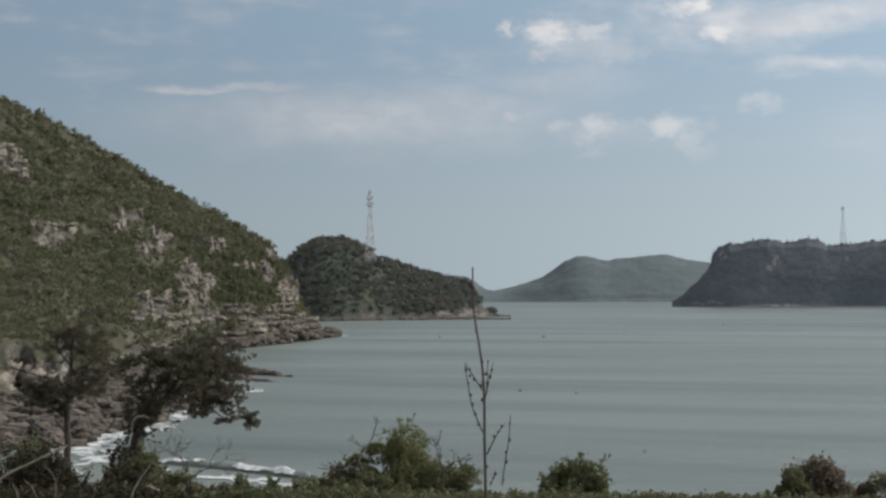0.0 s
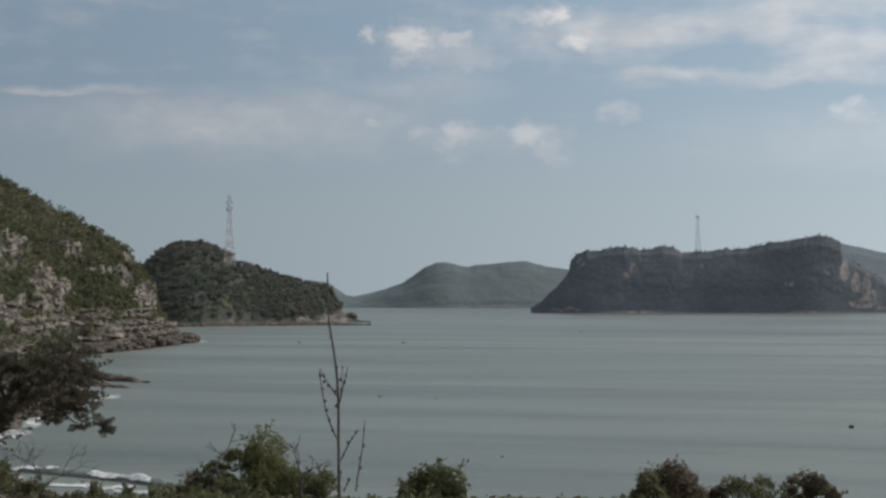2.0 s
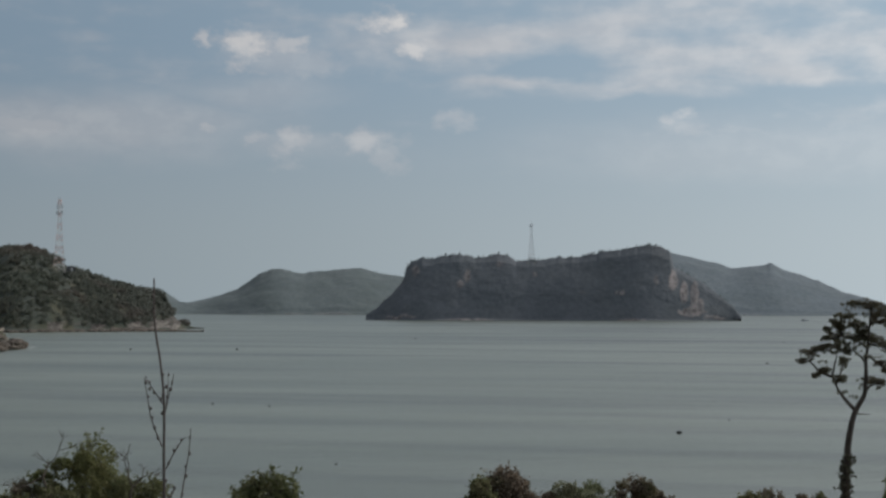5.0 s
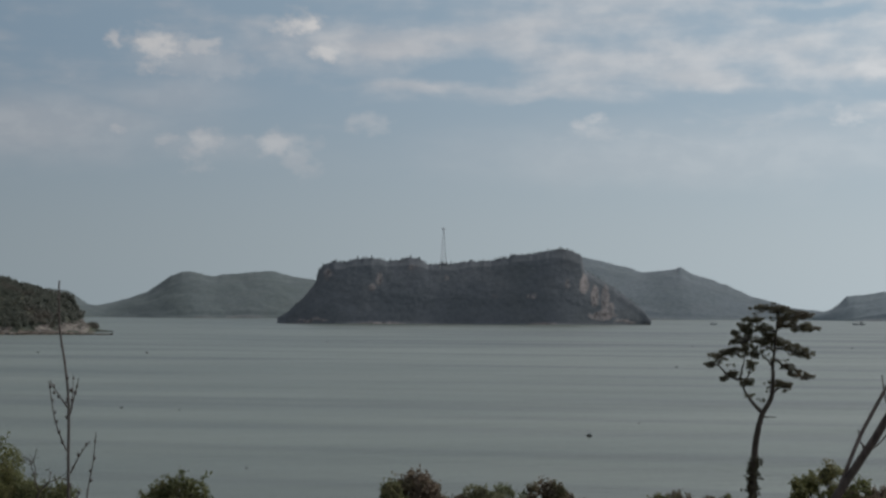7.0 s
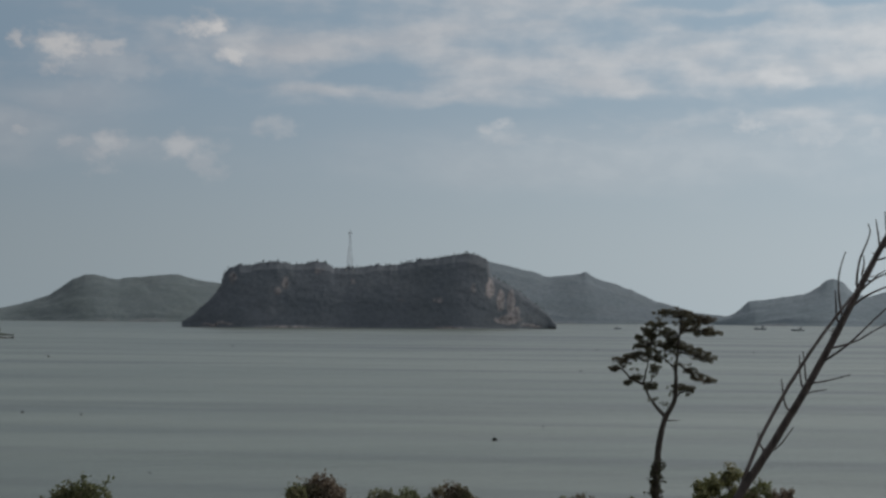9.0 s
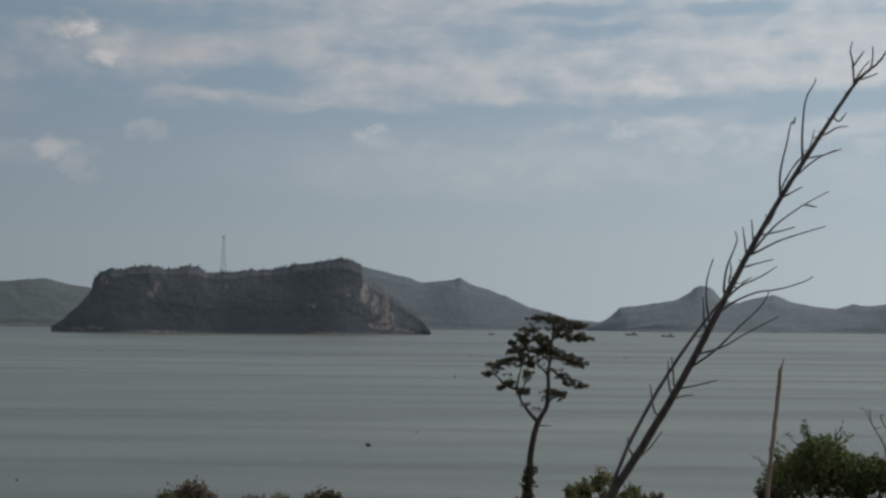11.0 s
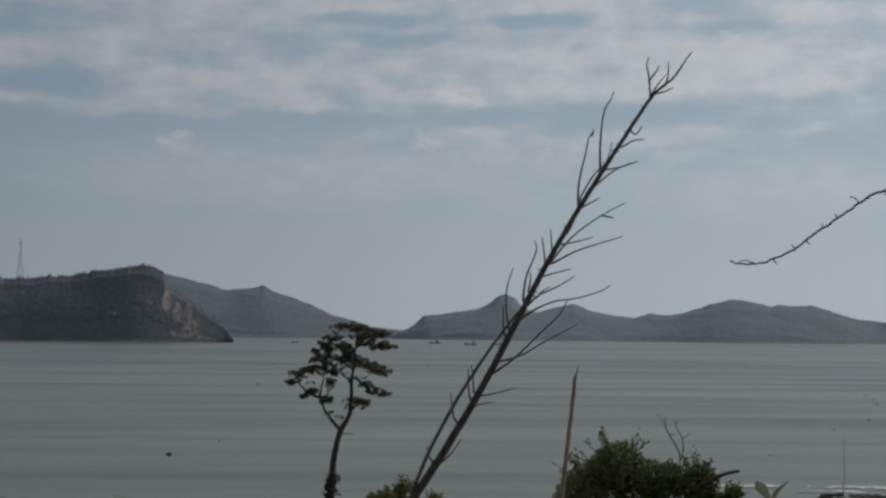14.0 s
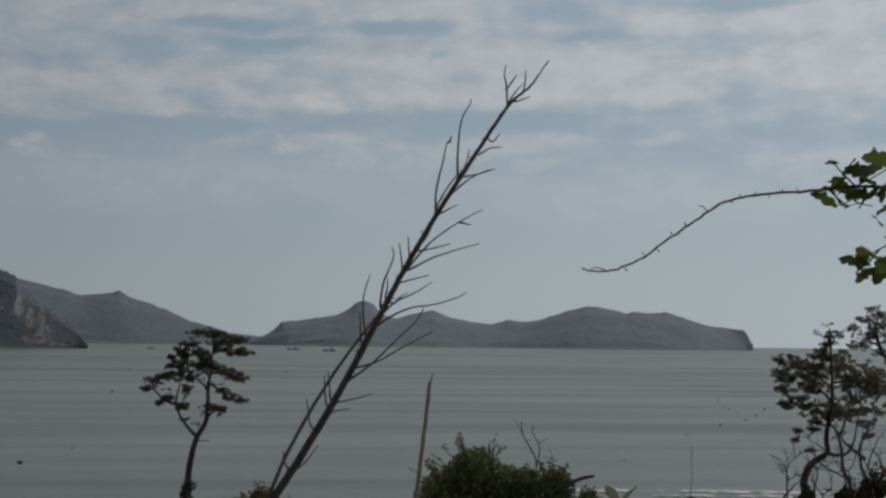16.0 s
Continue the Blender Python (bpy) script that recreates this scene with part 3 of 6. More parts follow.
    spot[:, 2] = np.where(high, spot[:, 2] - 0.3, np.round(spot[:, 2] / 1.9) * 1.9 + rng.normal(scale=0.25, size=820))
    lean = rng.normal(scale=0.07, size=820)
    meshes = []
    for v, f in shapes:
        me = bpy.data.meshes.new("rock_block")
        me.from_pydata(v.tolist(), [], f.tolist())
        me.materials.append(M_BLOCK)
        meshes.append(me)
    large = np.argsort(-size[:, 0] * size[:, 2])
    for i in large[:290]:
        block = new("rock_block", meshes[i % 7])
        block.matrix_world = Matrix.Translation(spot[i]) @ Matrix.Rotation(turn[i], 4, "Z") @ Matrix.Rotation(lean[i], 4, "Y") @ Matrix.Diagonal((*size[i], 1.0))
        under(block, ob)
    vs, fs, off = [], [], 0
    for i in large[290:]:
        v, f = shapes[i % 7]
        q = v * size[i]
        c, s = math.cos(turn[i]), math.sin(turn[i])
        vs.append(np.stack([q[:, 0] * c - q[:, 1] * s, q[:, 0] * s + q[:, 1] * c, q[:, 2]], 1) + spot[i])
        fs.append(f + off)
        off += len(v)
    tagged(under(mesh_from("small_rock_blocks", np.concatenate(vs), np.concatenate(fs), M_BLOCK), ob), kind="stuff")
    # scrub: thicker where no rock is bare
    rng = np.random.default_rng(11)
    keep = rng.uniform(size=len(pts)) < np.where(stone < 0.35, 1, np.where(stone < 0.6, 0.40, 0.05))
    keep &= (ug.ravel() < 1.05) & (bg.ravel() > -18) & (pts[:, 2] > 2.5)
    keep &= rng.uniform(size=len(pts)) < 0.26
    keep &= ~((bluff.ravel() > 0.3) & (g.ravel() < 0.25) & (rng.uniform(size=len(pts)) < 0.93))
    c = pts[keep] + rng.normal(scale=0.8, size=(keep.sum(), 3)) * (1, 1, 0.2)
    r = rng.uniform(0.8, 1.8, len(c)) * rng.uniform(0.8, 1.35, len(c)) * np.where(rng.uniform(size=len(c)) < 0.12, 1.5, 1.0) * np.clip(d.ravel()[keep] / 430, 0.4, 1)
    c[:, 2] += 0.4 * r
    ob = leaf_cloud("headland_scrub", c, r, 34, 0.19, M_SCRUB, rng=rng)
    tagged(ob, "olive and brownish scrub bushes on the headland", "scrub", kind="stuff")
    return ob


headland()


# ---- islands and far hills ----
def island(name, crest, d, front, behind, mat, label, category, seed, cols, rows, rough, cliff, trees=None, stones=(), clearing=None, fine=0.4):
    """A land mass seen across the water: crest heights along the bearing, shore in front of and behind the crest."""
    b = np.linspace(crest[0][0], crest[-1][0], cols)
    h = curve_of(crest, b)
    near = max(1, cols // 220)
    win = np.hanning(2 * near + 3)
    h = np.convolve(np.pad(h, near + 1, mode="edge"), win / win.sum(), "valid")
    hm = h.max()
    h = h + 0.006 * hm * np.array([noise.fractal(Vector((q * 330 + seed, 3.0, seed)), 1.0, 2.0, 2) for q in b / (b[-1] - b[0])]) + 0.012 * hm * np.array([noise.fractal(Vector((q * 60 + seed, 0, seed)), 1.0, 2.0, 3) for q in b / (b[-1] - b[0])])
    ends = np.clip(np.minimum(b - b[0], b[-1] - b[0] - (b - b[0])) / (0.10 * (b[-1] - b[0])), 0, 1) ** 0.6
    pad = max(5, cols // 9)
    soft = np.convolve(np.pad(h, pad, mode="edge"), np.hanning(2 * pad + 1) / np.hanning(2 * pad + 1).sum(), "valid")
    width = np.maximum(0.12, np.clip(soft / hm, 0, 1) ** 0.7 * ends)
    u = np.concatenate([np.linspace(0, 1, rows), np.linspace(1, 2, rows // 2)[1:]])
    bg, ug = np.meshgrid(b, u, indexing="ij")
    wob = np.array([noise.fractal(Vector((q * 900 / d + seed, seed, 0)), 1.0, 2.0, 2) for q in b])
    dist = d - (front * width * (1 + 0.05 * wob))[:, None] * np.clip(1 - ug, 0, 1) + (behind * width)[:, None] * np.clip(ug - 1, 0, 1)
    rise = curve_of(cliff, np.minimum(ug, 1)) * np.clip(1 - (np.maximum(ug, 1) - 1) ** 1.4, 0, 1)
    z = (soft[:, None] + (h - soft)[:, None] * rise ** 5) * rise
    x, y = dist * np.sin(np.radians(bg)), dist * np.cos(np.radians(bg))
    pts = np.stack([x, y, z], -1).reshape(-1, 3)
    n1, n2 = rough_at(pts, 0.55 / (hm * 0.5), 5, seed), rough_at(pts, 4.0 / (hm * 0.5), 4, seed + 5)
    fall = np.clip(pts[:, 2] / (0.10 * hm), 0, 1)
    crestkeep = 1 - 0.8 * np.clip(1 - np.abs(ug.ravel() - 1) / 0.12, 0, 1)
    pts[:, 2] += fall * crestkeep * rough * (n1 + fine * n2)
    push = rough * 1.6 * (n1 + 0.75 * fine * n2) * np.clip(ug.ravel() * 4, 0, 1) * crestkeep
    pts[:, 0] += np.sin(np.radians(bg.ravel())) * push
    pts[:, 1] += np.cos(np.radians(bg.ravel())) * push
    stone = np.clip((0.022 + 0.06 * n1 - rise.ravel()) * 20, 0, 1) * np.where(ug.ravel() < 1, 1, 0)
    el = np.degrees(np.arctan((z - EYE_Z) / dist)).ravel()
    for sb2, se, wb, we, s in stones:
        stone = np.maximum(stone, s * np.clip(1.3 - np.hypot((bg.ravel() + 0.1 * n1 - sb2) / wb, (el + 0.1 * n2 - se) / we) * 0.8, 0, 1))
    pts[:, 2] = np.where((ug.ravel() < 0.001) | (ug.ravel() > 1.999), -2.0, pts[:, 2])
    ob = mesh_from(name, pts, grid_faces(cols, len(u)), mat, True)
    set_attribute(ob, "stone", stone)
    tagged(ob, label, category, kind="structure")
    if trees:
        count, crest_trees, size, wood, tree_name, tree_label, leaves = trees
        rng = np.random.default_rng(int(seed * 10))
        ok = np.where((stone < 0.4) & (ug.ravel() < 1.06) & (pts[:, 2] > 0.05 * hm))[0]
        top = np.where((stone < 0.5) & (np.abs(ug.ravel() - 1) < 0.05) & (pts[:, 2] > 0.2 * hm))[0]
        if clearing:
            free = np.hypot((bg.ravel() - clearing[0]) / clearing[2], (el - clearing[1]) / clearing[3]) > 1
            ok, top = ok[free[ok]], top[free[top]]
        pick = np.concatenate([rng.choice(ok, count), rng.choice(top, crest_trees)])
        c = pts[pick] + rng.normal(scale=size * 0.6, size=(len(pick), 3)) * (1, 1, 0.15)
        r = size * rng.uniform(0.55, 1.25, len(pick))
        c[:, 2] += r * 0.35
        tagged(leaf_cloud(tree_name, c, r, leaves, 0.27, wood, 0.95, rng), tree_label, "woods", kind="stuff")
    return ob


SOFT = [(0, 0), (0.06, 0.05), (0.10, 0.13), (0.35, 0.45), (0.7, 0.82), (1, 1)]
STEEP = [(0, 0), (0.05, 0.025), (0.35, 0.42), (0.8, 0.90), (0.95, 0.985), (1, 1)]
TOWER_ISLE = [(-7.6, 6), (-6.9, 22), (-5.9, 33), (-5.58, 36), (-5.27, 40.5), (-4.97, 46), (-4.77, 48.5), (-4.5, 51), (-4.2, 52.6), (-3.66, 52.8), (-3.39, 51.2), (-3.12, 49.6), (-2.74, 46), (-2.51, 43.6), (-2.2, 39.2), (-1.74, 36),
              (-1.28, 33), (-0.81, 30), (-0.35, 28), (0.11, 25.6), (0.5, 24.8), (0.73, 23.5), (0.96, 20.8), (1.15, 15.4), (1.26, 11.4), (1.38, 7.2), (1.53, 3.9), (1.72, 2.0), (2.38, 0.6)]
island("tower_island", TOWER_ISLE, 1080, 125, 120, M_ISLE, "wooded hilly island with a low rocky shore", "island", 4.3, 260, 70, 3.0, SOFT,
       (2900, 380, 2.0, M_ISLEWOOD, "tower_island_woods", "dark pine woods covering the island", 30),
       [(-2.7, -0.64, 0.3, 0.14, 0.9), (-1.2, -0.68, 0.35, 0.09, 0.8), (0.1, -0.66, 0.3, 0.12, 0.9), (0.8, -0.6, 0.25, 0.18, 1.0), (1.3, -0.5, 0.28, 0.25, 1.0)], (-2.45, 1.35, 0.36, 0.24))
CLIFF_ISLE = [(8.01, 3.5), (8.4, 11.5), (8.91, 29), (9.25, 42), (9.36, 49), (9.41, 58.5), (9.63, 67), (10.01, 71.4), (10.23, 69), (10.62, 72.8), (11.13, 75), (11.56, 74.4), (11.82, 71), (12.17, 71.6), (12.51, 75.2), (12.86, 75.6), (13.12, 71.8),
              (13.29, 67.6), (13.81, 68.5), (14.16, 69), (14.68, 71.4), (15.11, 71.2), (15.54, 72), (15.97, 75.4), (16.4, 79), (16.92, 80), (17.35, 83), (17.95, 85.2), (18.38, 83.6), (18.70, 78), (18.81, 61), (19.33, 52), (19.84, 42), (20.35, 29.6),
              (20.78, 18.6), (21.03, 9.2), (21.12, 1.4)]
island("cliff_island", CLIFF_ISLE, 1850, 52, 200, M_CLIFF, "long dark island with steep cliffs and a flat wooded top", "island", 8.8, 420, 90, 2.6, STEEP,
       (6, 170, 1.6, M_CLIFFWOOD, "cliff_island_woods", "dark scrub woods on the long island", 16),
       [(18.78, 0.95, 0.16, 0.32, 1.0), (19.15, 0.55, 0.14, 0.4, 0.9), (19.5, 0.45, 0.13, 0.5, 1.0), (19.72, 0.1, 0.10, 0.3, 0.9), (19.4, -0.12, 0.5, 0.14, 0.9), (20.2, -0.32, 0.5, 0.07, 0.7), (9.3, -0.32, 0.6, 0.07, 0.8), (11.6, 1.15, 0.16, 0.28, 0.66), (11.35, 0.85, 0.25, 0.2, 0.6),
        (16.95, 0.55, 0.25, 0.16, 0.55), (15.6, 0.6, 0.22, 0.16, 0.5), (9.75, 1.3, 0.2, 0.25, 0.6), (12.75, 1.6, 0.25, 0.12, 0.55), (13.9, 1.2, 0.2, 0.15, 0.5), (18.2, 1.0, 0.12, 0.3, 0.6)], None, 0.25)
rng = np.random.default_rng(21)
tree_b = np.concatenate([rng.uniform(13.0, 17.2, 34), rng.uniform(10.3, 12.9, 10), rng.uniform(17.2, 18.4, 8)])
tree_h = rng.uniform(0.3, 0.8, len(tree_b))
tree_z = curve_of(CLIFF_ISLE, tree_b) - 0.5
tree_c = np.concatenate([np.stack([1849 * np.sin(np.radians(tree_b)), 1849 * np.cos(np.radians(tree_b)), tree_z + k * tree_h], 1) for k in (0.5, 1.9, 3.3, 4.4)])
tree_r = np.concatenate([tree_h * k for k in (1.2, 1.5, 1.1, 0.7)])
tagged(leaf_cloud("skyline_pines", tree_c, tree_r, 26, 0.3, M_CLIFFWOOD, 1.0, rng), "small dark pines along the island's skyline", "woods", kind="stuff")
HILL_WEST = [(-1.5, 40), (0.31, 58), (0.91, 54), (1.31, 36), (1.70, 18), (2.40, 30), (3.50, 53.8), (4.29, 86), (4.69, 97), (5.09, 96.8), (5.68, 88), (6.27, 92.6), (7.06, 96), (7.84, 100),
             (8.52, 88), (9.40, 80), (10.17, 69), (11.5, 45), (12.5, 5)]
island("far_hill", HILL_WEST, 3500, 330, 300, M_WEST, "grey-green hills across the bay, haze in their base colour", "hills", 2.2, 260, 50, 9.0, SOFT, fine=0.06)
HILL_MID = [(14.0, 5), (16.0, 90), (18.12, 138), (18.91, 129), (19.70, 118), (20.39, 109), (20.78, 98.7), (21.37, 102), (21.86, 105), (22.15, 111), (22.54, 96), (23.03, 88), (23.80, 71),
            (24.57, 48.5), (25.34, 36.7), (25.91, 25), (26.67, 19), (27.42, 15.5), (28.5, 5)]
island("far_hill", HILL_MID, 3500, 330, 300, M_FAR, "grey-green ridge sloping down to a low neck, haze in its base colour", "hills", 6.1, 260, 50, 8.0, SOFT, fine=0.06)
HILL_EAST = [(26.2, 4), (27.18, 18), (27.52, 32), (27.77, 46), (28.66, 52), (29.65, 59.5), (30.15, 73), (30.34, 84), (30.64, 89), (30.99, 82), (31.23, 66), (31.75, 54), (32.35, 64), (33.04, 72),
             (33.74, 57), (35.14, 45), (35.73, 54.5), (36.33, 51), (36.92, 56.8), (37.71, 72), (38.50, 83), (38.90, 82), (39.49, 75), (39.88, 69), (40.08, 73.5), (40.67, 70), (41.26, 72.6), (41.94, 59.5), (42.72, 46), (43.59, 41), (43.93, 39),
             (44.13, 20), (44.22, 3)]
island("far_hill", HILL_EAST, 3200, 300, 260, M_CAPE, "grey-green hills ending in a blunt cape, haze in their base colour", "hills", 9.4, 420, 50, 5.0, SOFT, fine=0.06)


# ---- the hillside under the camera, down to the beach ----
M_GROUND, gn = material("hill_soil")
_z = gn.add("ShaderNodeSeparateXYZ", {0: gn.pos}).outputs[2]
_soil = gn.mix(gn.noise(gn.pos, 1.5, 6.0), (0.07, 0.055, 0.035, 1), (0.13, 0.11, 0.06, 1))
_sand = gn.mix(gn.noise(gn.pos, 0.8, 6.0), (0.16, 0.14, 0.11, 1), (0.25, 0.22, 0.18, 1))
finish(gn, gn.mix(gn.smooth(_z, 2.6, 1.2), _soil, _sand), 0.95, gn.noise(gn.pos, 4.0, 6.0), 0.1)

BEACH = [(-180, 520), (-75, 420), (-40, 150), (-16, 140), (-13, 120), (-10, 118), (-5, 116), (4, 112), (24, 112), (31, 122), (36, 140), (45, 150), (60, 165), (95, 420), (180, 520)]
SLOPE = [(0, 12.3), (10, 12.0), (25, 10.5), (40, 8.55), (47, 7.6), (60, 5.6), (88, 1.7), (100, 1.0)]  # metres out, height


def slope_height(b, d):
    """Height of the hillside: it falls to the back of the beach, then gently into the water."""
    edge = curve_of(BEACH, b)
    return np.where(d < 88, curve_of(SLOPE, d), 1.7 - (d - 88) / np.maximum(edge - 88, 5) * 2.0)



def ground():
    b = np.concatenate([np.linspace(-180, -30, 40), np.linspace(-28, 58, 130), np.linspace(62, 180, 30)])[:-1]
    u = np.concatenate([np.linspace(0.0, 0.5, 70), np.linspace(0.51, 1.3, 70)])
    bg, ug = np.meshgrid(b, u, indexing="ij")
    d = curve_of(BEACH, b)[:, None] * ug
    x, y = d * np.sin(np.radians(bg)), d * np.cos(np.radians(bg))
    z = np.maximum(slope_height(bg, d), -3.0)
    behind = np.clip((np.abs(bg - 15) - 70) / 40, 0, 1)
    z = z + behind * np.clip(1.05 - ug, 0, 1) * np.clip(ug * 6, 0, 1) * 16
    pts = np.stack([x, y, z], -1).reshape(-1, 3)
    n = rough_at(pts, 0.12, 4, 1.5)
    pts[:, 2] += n * np.clip(ug.ravel() * 8, 0, 1) * np.clip((pts[:, 2] + 0.5) / 3, 0.05, 1) * 0.35
    f = grid_faces(len(b), len(u))
    seam = (len(b) - 1) * len(u)
    k = np.arange(len(u) - 1)
    last = np.stack([seam + k, seam + k + 1, k + 1, k], -1)
    ob = mesh_from("ground", pts, np.concatenate([f, last]), M_GROUND, True)
    return tagged(ob, "brown hillside soil sloping to a sandy beach", "ground", kind="structure")


ground()


# ---- rocks along the water ----
def ball_points(level):
    bm = bmesh.new()
    bmesh.ops.create_icosphere(bm, subdivisions=level, radius=1.0)
    v = np.array([p.co[:] for p in bm.verts])
    f = np.array([[q.index for q in t.verts] for t in bm.faces])
    bm.free()
    return v, f


def boulders(name, centres, sizes, mat, label, seed, flat=0.6):
    rng = np.random.default_rng(seed)
    v0, f0 = ball_points(2)
    vs, fs = [], []
    for i, (c, s) in enumerate(zip(centres, sizes)):
        k = np.array([noise.fractal(Vector(p) * 1.1 + Vector((i * 3.7, seed, 0)), 1.0, 2.0, 3) for p in v0])
        v = v0 * (1 + 0.45 * k)[:, None]
        v = np.sign(v) * np.abs(v) ** 0.8
        a = rng.uniform(0, 6.28)
        v = v * np.array([rng.uniform(0.8, 1.5), rng.uniform(0.7, 1.1), flat * rng.uniform(0.6, 1.2)]) * s
        v = np.stack([v[:, 0] * math.cos(a) - v[:, 1] * math.sin(a), v[:, 0] * math.sin(a) + v[:, 1] * math.cos(a), v[:, 2]], 1)
        vs.append(v + c)
        fs.append(f0 + i * len(v0))
    return tagged(mesh_from(name, np.concatenate(vs), np.concatenate(fs), mat), label, "rocks", kind="stuff")


def at_bearing(b, d, z):
    return np.stack([d * np.sin(np.radians(b)), d * np.cos(np.radians(b)), z], -1)


PLATFORM_SHORE = [(-30, 142), (-16, 150), (-13, 156), (-11, 176), (-9.6, 190), (-8.7, 204), (-8.1, 222), (-7.7, 262), (-7.5, 300), (-7.7, 330)]


def rock_platform():
    b = np.linspace(-28, -7.55, 240)
    u = np.linspace(0, 1, 110)
    lo = curve_of([p for p in PLATFORM_SHORE if p != (-7.7, 330)], b) + 5 * np.sin(b * 5.1) + 3 * np.sin(b * 13.0)
    hi = np.maximum(np.where(b > -8.3, 318.0, curve_of(HEAD_SHORE, b) + 40), lo + 25)
    bg, ug = np.meshgrid(b, u, indexing="ij")
    d = lo[:, None] + (hi - lo)[:, None] * ug
    z = -0.7 + 3.0 * np.clip(ug * 1.6, 0, 1) ** 0.6
    z = np.where(bg > -8.3, z - (bg + 8.3) * 1.2 - 0.9 * np.clip(ug - 0.7, 0, 1) * 3, z)
    pts = np.stack([d * np.sin(np.radians(bg)), d * np.cos(np.radians(bg)), z], -1).reshape(-1, 3)
    n1, n2 = rough_at(pts, 0.09, 5, 2.0), rough_at(pts, 0.45, 4, 6.0)
    pts[:, 2] += 0.5 * n1 + 0.22 * n2
    ob = mesh_from("shore_platform", pts, grid_faces(len(b), len(u)), M_SHORE)
    tagged(ob, "brown wave-cut rock platform below the cliffs", "rocks", kind="structure")
    rng = np.random.default_rng(5)
    k = rng.integers(0, len(pts), 900)
    c = pts[k]
    ok = (c[:, 2] > -0.3) & (bg.ravel()[k] > -17)
    j = rng.integers(0, len(pts), 1500)
    j = j[(pts[j, 2] > -0.2) & (bg.ravel()[j] > -17)]
    vs, fs, off = [], [], 0
    for i in j:
        v, f = BLOCK_SHAPES[i % 7]
        q = v * np.array([rng.uniform(0.8, 3.2), rng.uniform(0.8, 2.4), rng.uniform(0.5, 1.5)])
        a = rng.uniform(-0.6, 0.6) + 0.2
        ca, sa = math.cos(a), math.sin(a)
        vs.append(np.stack([q[:, 0] * ca - q[:, 1] * sa, q[:, 0] * sa + q[:, 1] * ca, q[:, 2] + 0.15 * q[:, 0] * rng.normal()], 1) + pts[i] + np.array([0, 0, 0.15]))
        fs.append(f + off)
        off += len(v)
    tagged(mesh_from("shore_blocks", np.concatenate(vs), np.concatenate(fs), M_SHORE), "angular brown rock slabs on the platform", "rocks", kind="stuff")
    boulders("shore_boulders", c[ok], rng.uniform(0.3, 1.0, ok.sum()) * rng.choice([1, 1, 1.8], ok.sum()), M_SHORE, "loose brown boulders on the rock platform", 5)


rock_platform()
rng = np.random.default_rng(21)
_b = rng.uniform(-9.8, -3.72, 330)
_d = curve_of(HEAD_SHORE, _b) + rng.uniform(-7, 12, 330)
boulders("headland_boulders", at_bearing(_b, _d, rng.uniform(-0.1, 2.4, 330)), rng.uniform(0.6, 2.1, 330), M_SHORE, "fallen boulders along the foot of the headland", 8)
_b = rng.uniform(-7.5, 2.4, 240)
_d = 958 - 8 * np.abs(_b) + rng.uniform(-5, 14, 240)
boulders("island_shore_rocks", at_bearing(_b, _d, rng.uniform(-0.1, 0.7, 240)), rng.uniform(0.6, 1.6, 240), M_SHORE, "low rocks along the island shore", 12)
_b = rng.uniform(41.5, 49.5, 150)
_d = rng.uniform(138, 146, 150)
boulders("beach_rocks", at_bearing(_b, _d, rng.uniform(0.0, 0.35, 150)), rng.uniform(0.25, 0.7, 150), M_WETROCK, "dark wet rocks on the beach", 14, 0.3)


def ledge(b0, b1, d0, d1, top, seed):
    """A low tongue of dark rock running out into the water."""
    n, m = 90, 26
    u, w = np.meshgrid(np.linspace(0, 1, n), np.linspace(-1, 1, m), indexing="ij")
    half = 5.0 * (1 - 0.75 * u) * (1 + 0.3 * np.sin(u * 23 + seed))
    d = d0 + (d1 - d0) * u + w * half
    b = b0 + (b1 - b0) * u
    z = top * (1 - 0.8 * u) * np.sqrt(np.clip(1 - w ** 2, 0, 1)) - 0.3
    pts = np.stack([d * np.sin(np.radians(b)), d * np.cos(np.radians(b)), z], -1).reshape(-1, 3)
    k = rough_at(pts, 0.35, 4, seed)
    pts[:, 2] += np.where(np.abs(w.ravel()) < 0.95, 0.45 * k, 0)
    ob = mesh_from("rock_ledge", pts, grid_faces(n, m), M_SHORE)
    return tagged(ob, "dark brown rock ledge running out into the sea", "rocks", group="ledges off the headland")


ledge(-8.4, -5.3, 312, 286, 2.5, 1.0)
ledge(-8.4, -5.85, 292, 268, 1.9, 2.3)
ledge(-8.2, -6.9, 262, 252, 0.8, 4.1)
ledge(-8.4, -7.1, 236, 232, 0.5, 5.2)
ledge(-0.8, 2.38, 975, 955, 2.4, 7.7)
ledge(-6.2, 0.4, 978, 950, 2.2, 9.1)


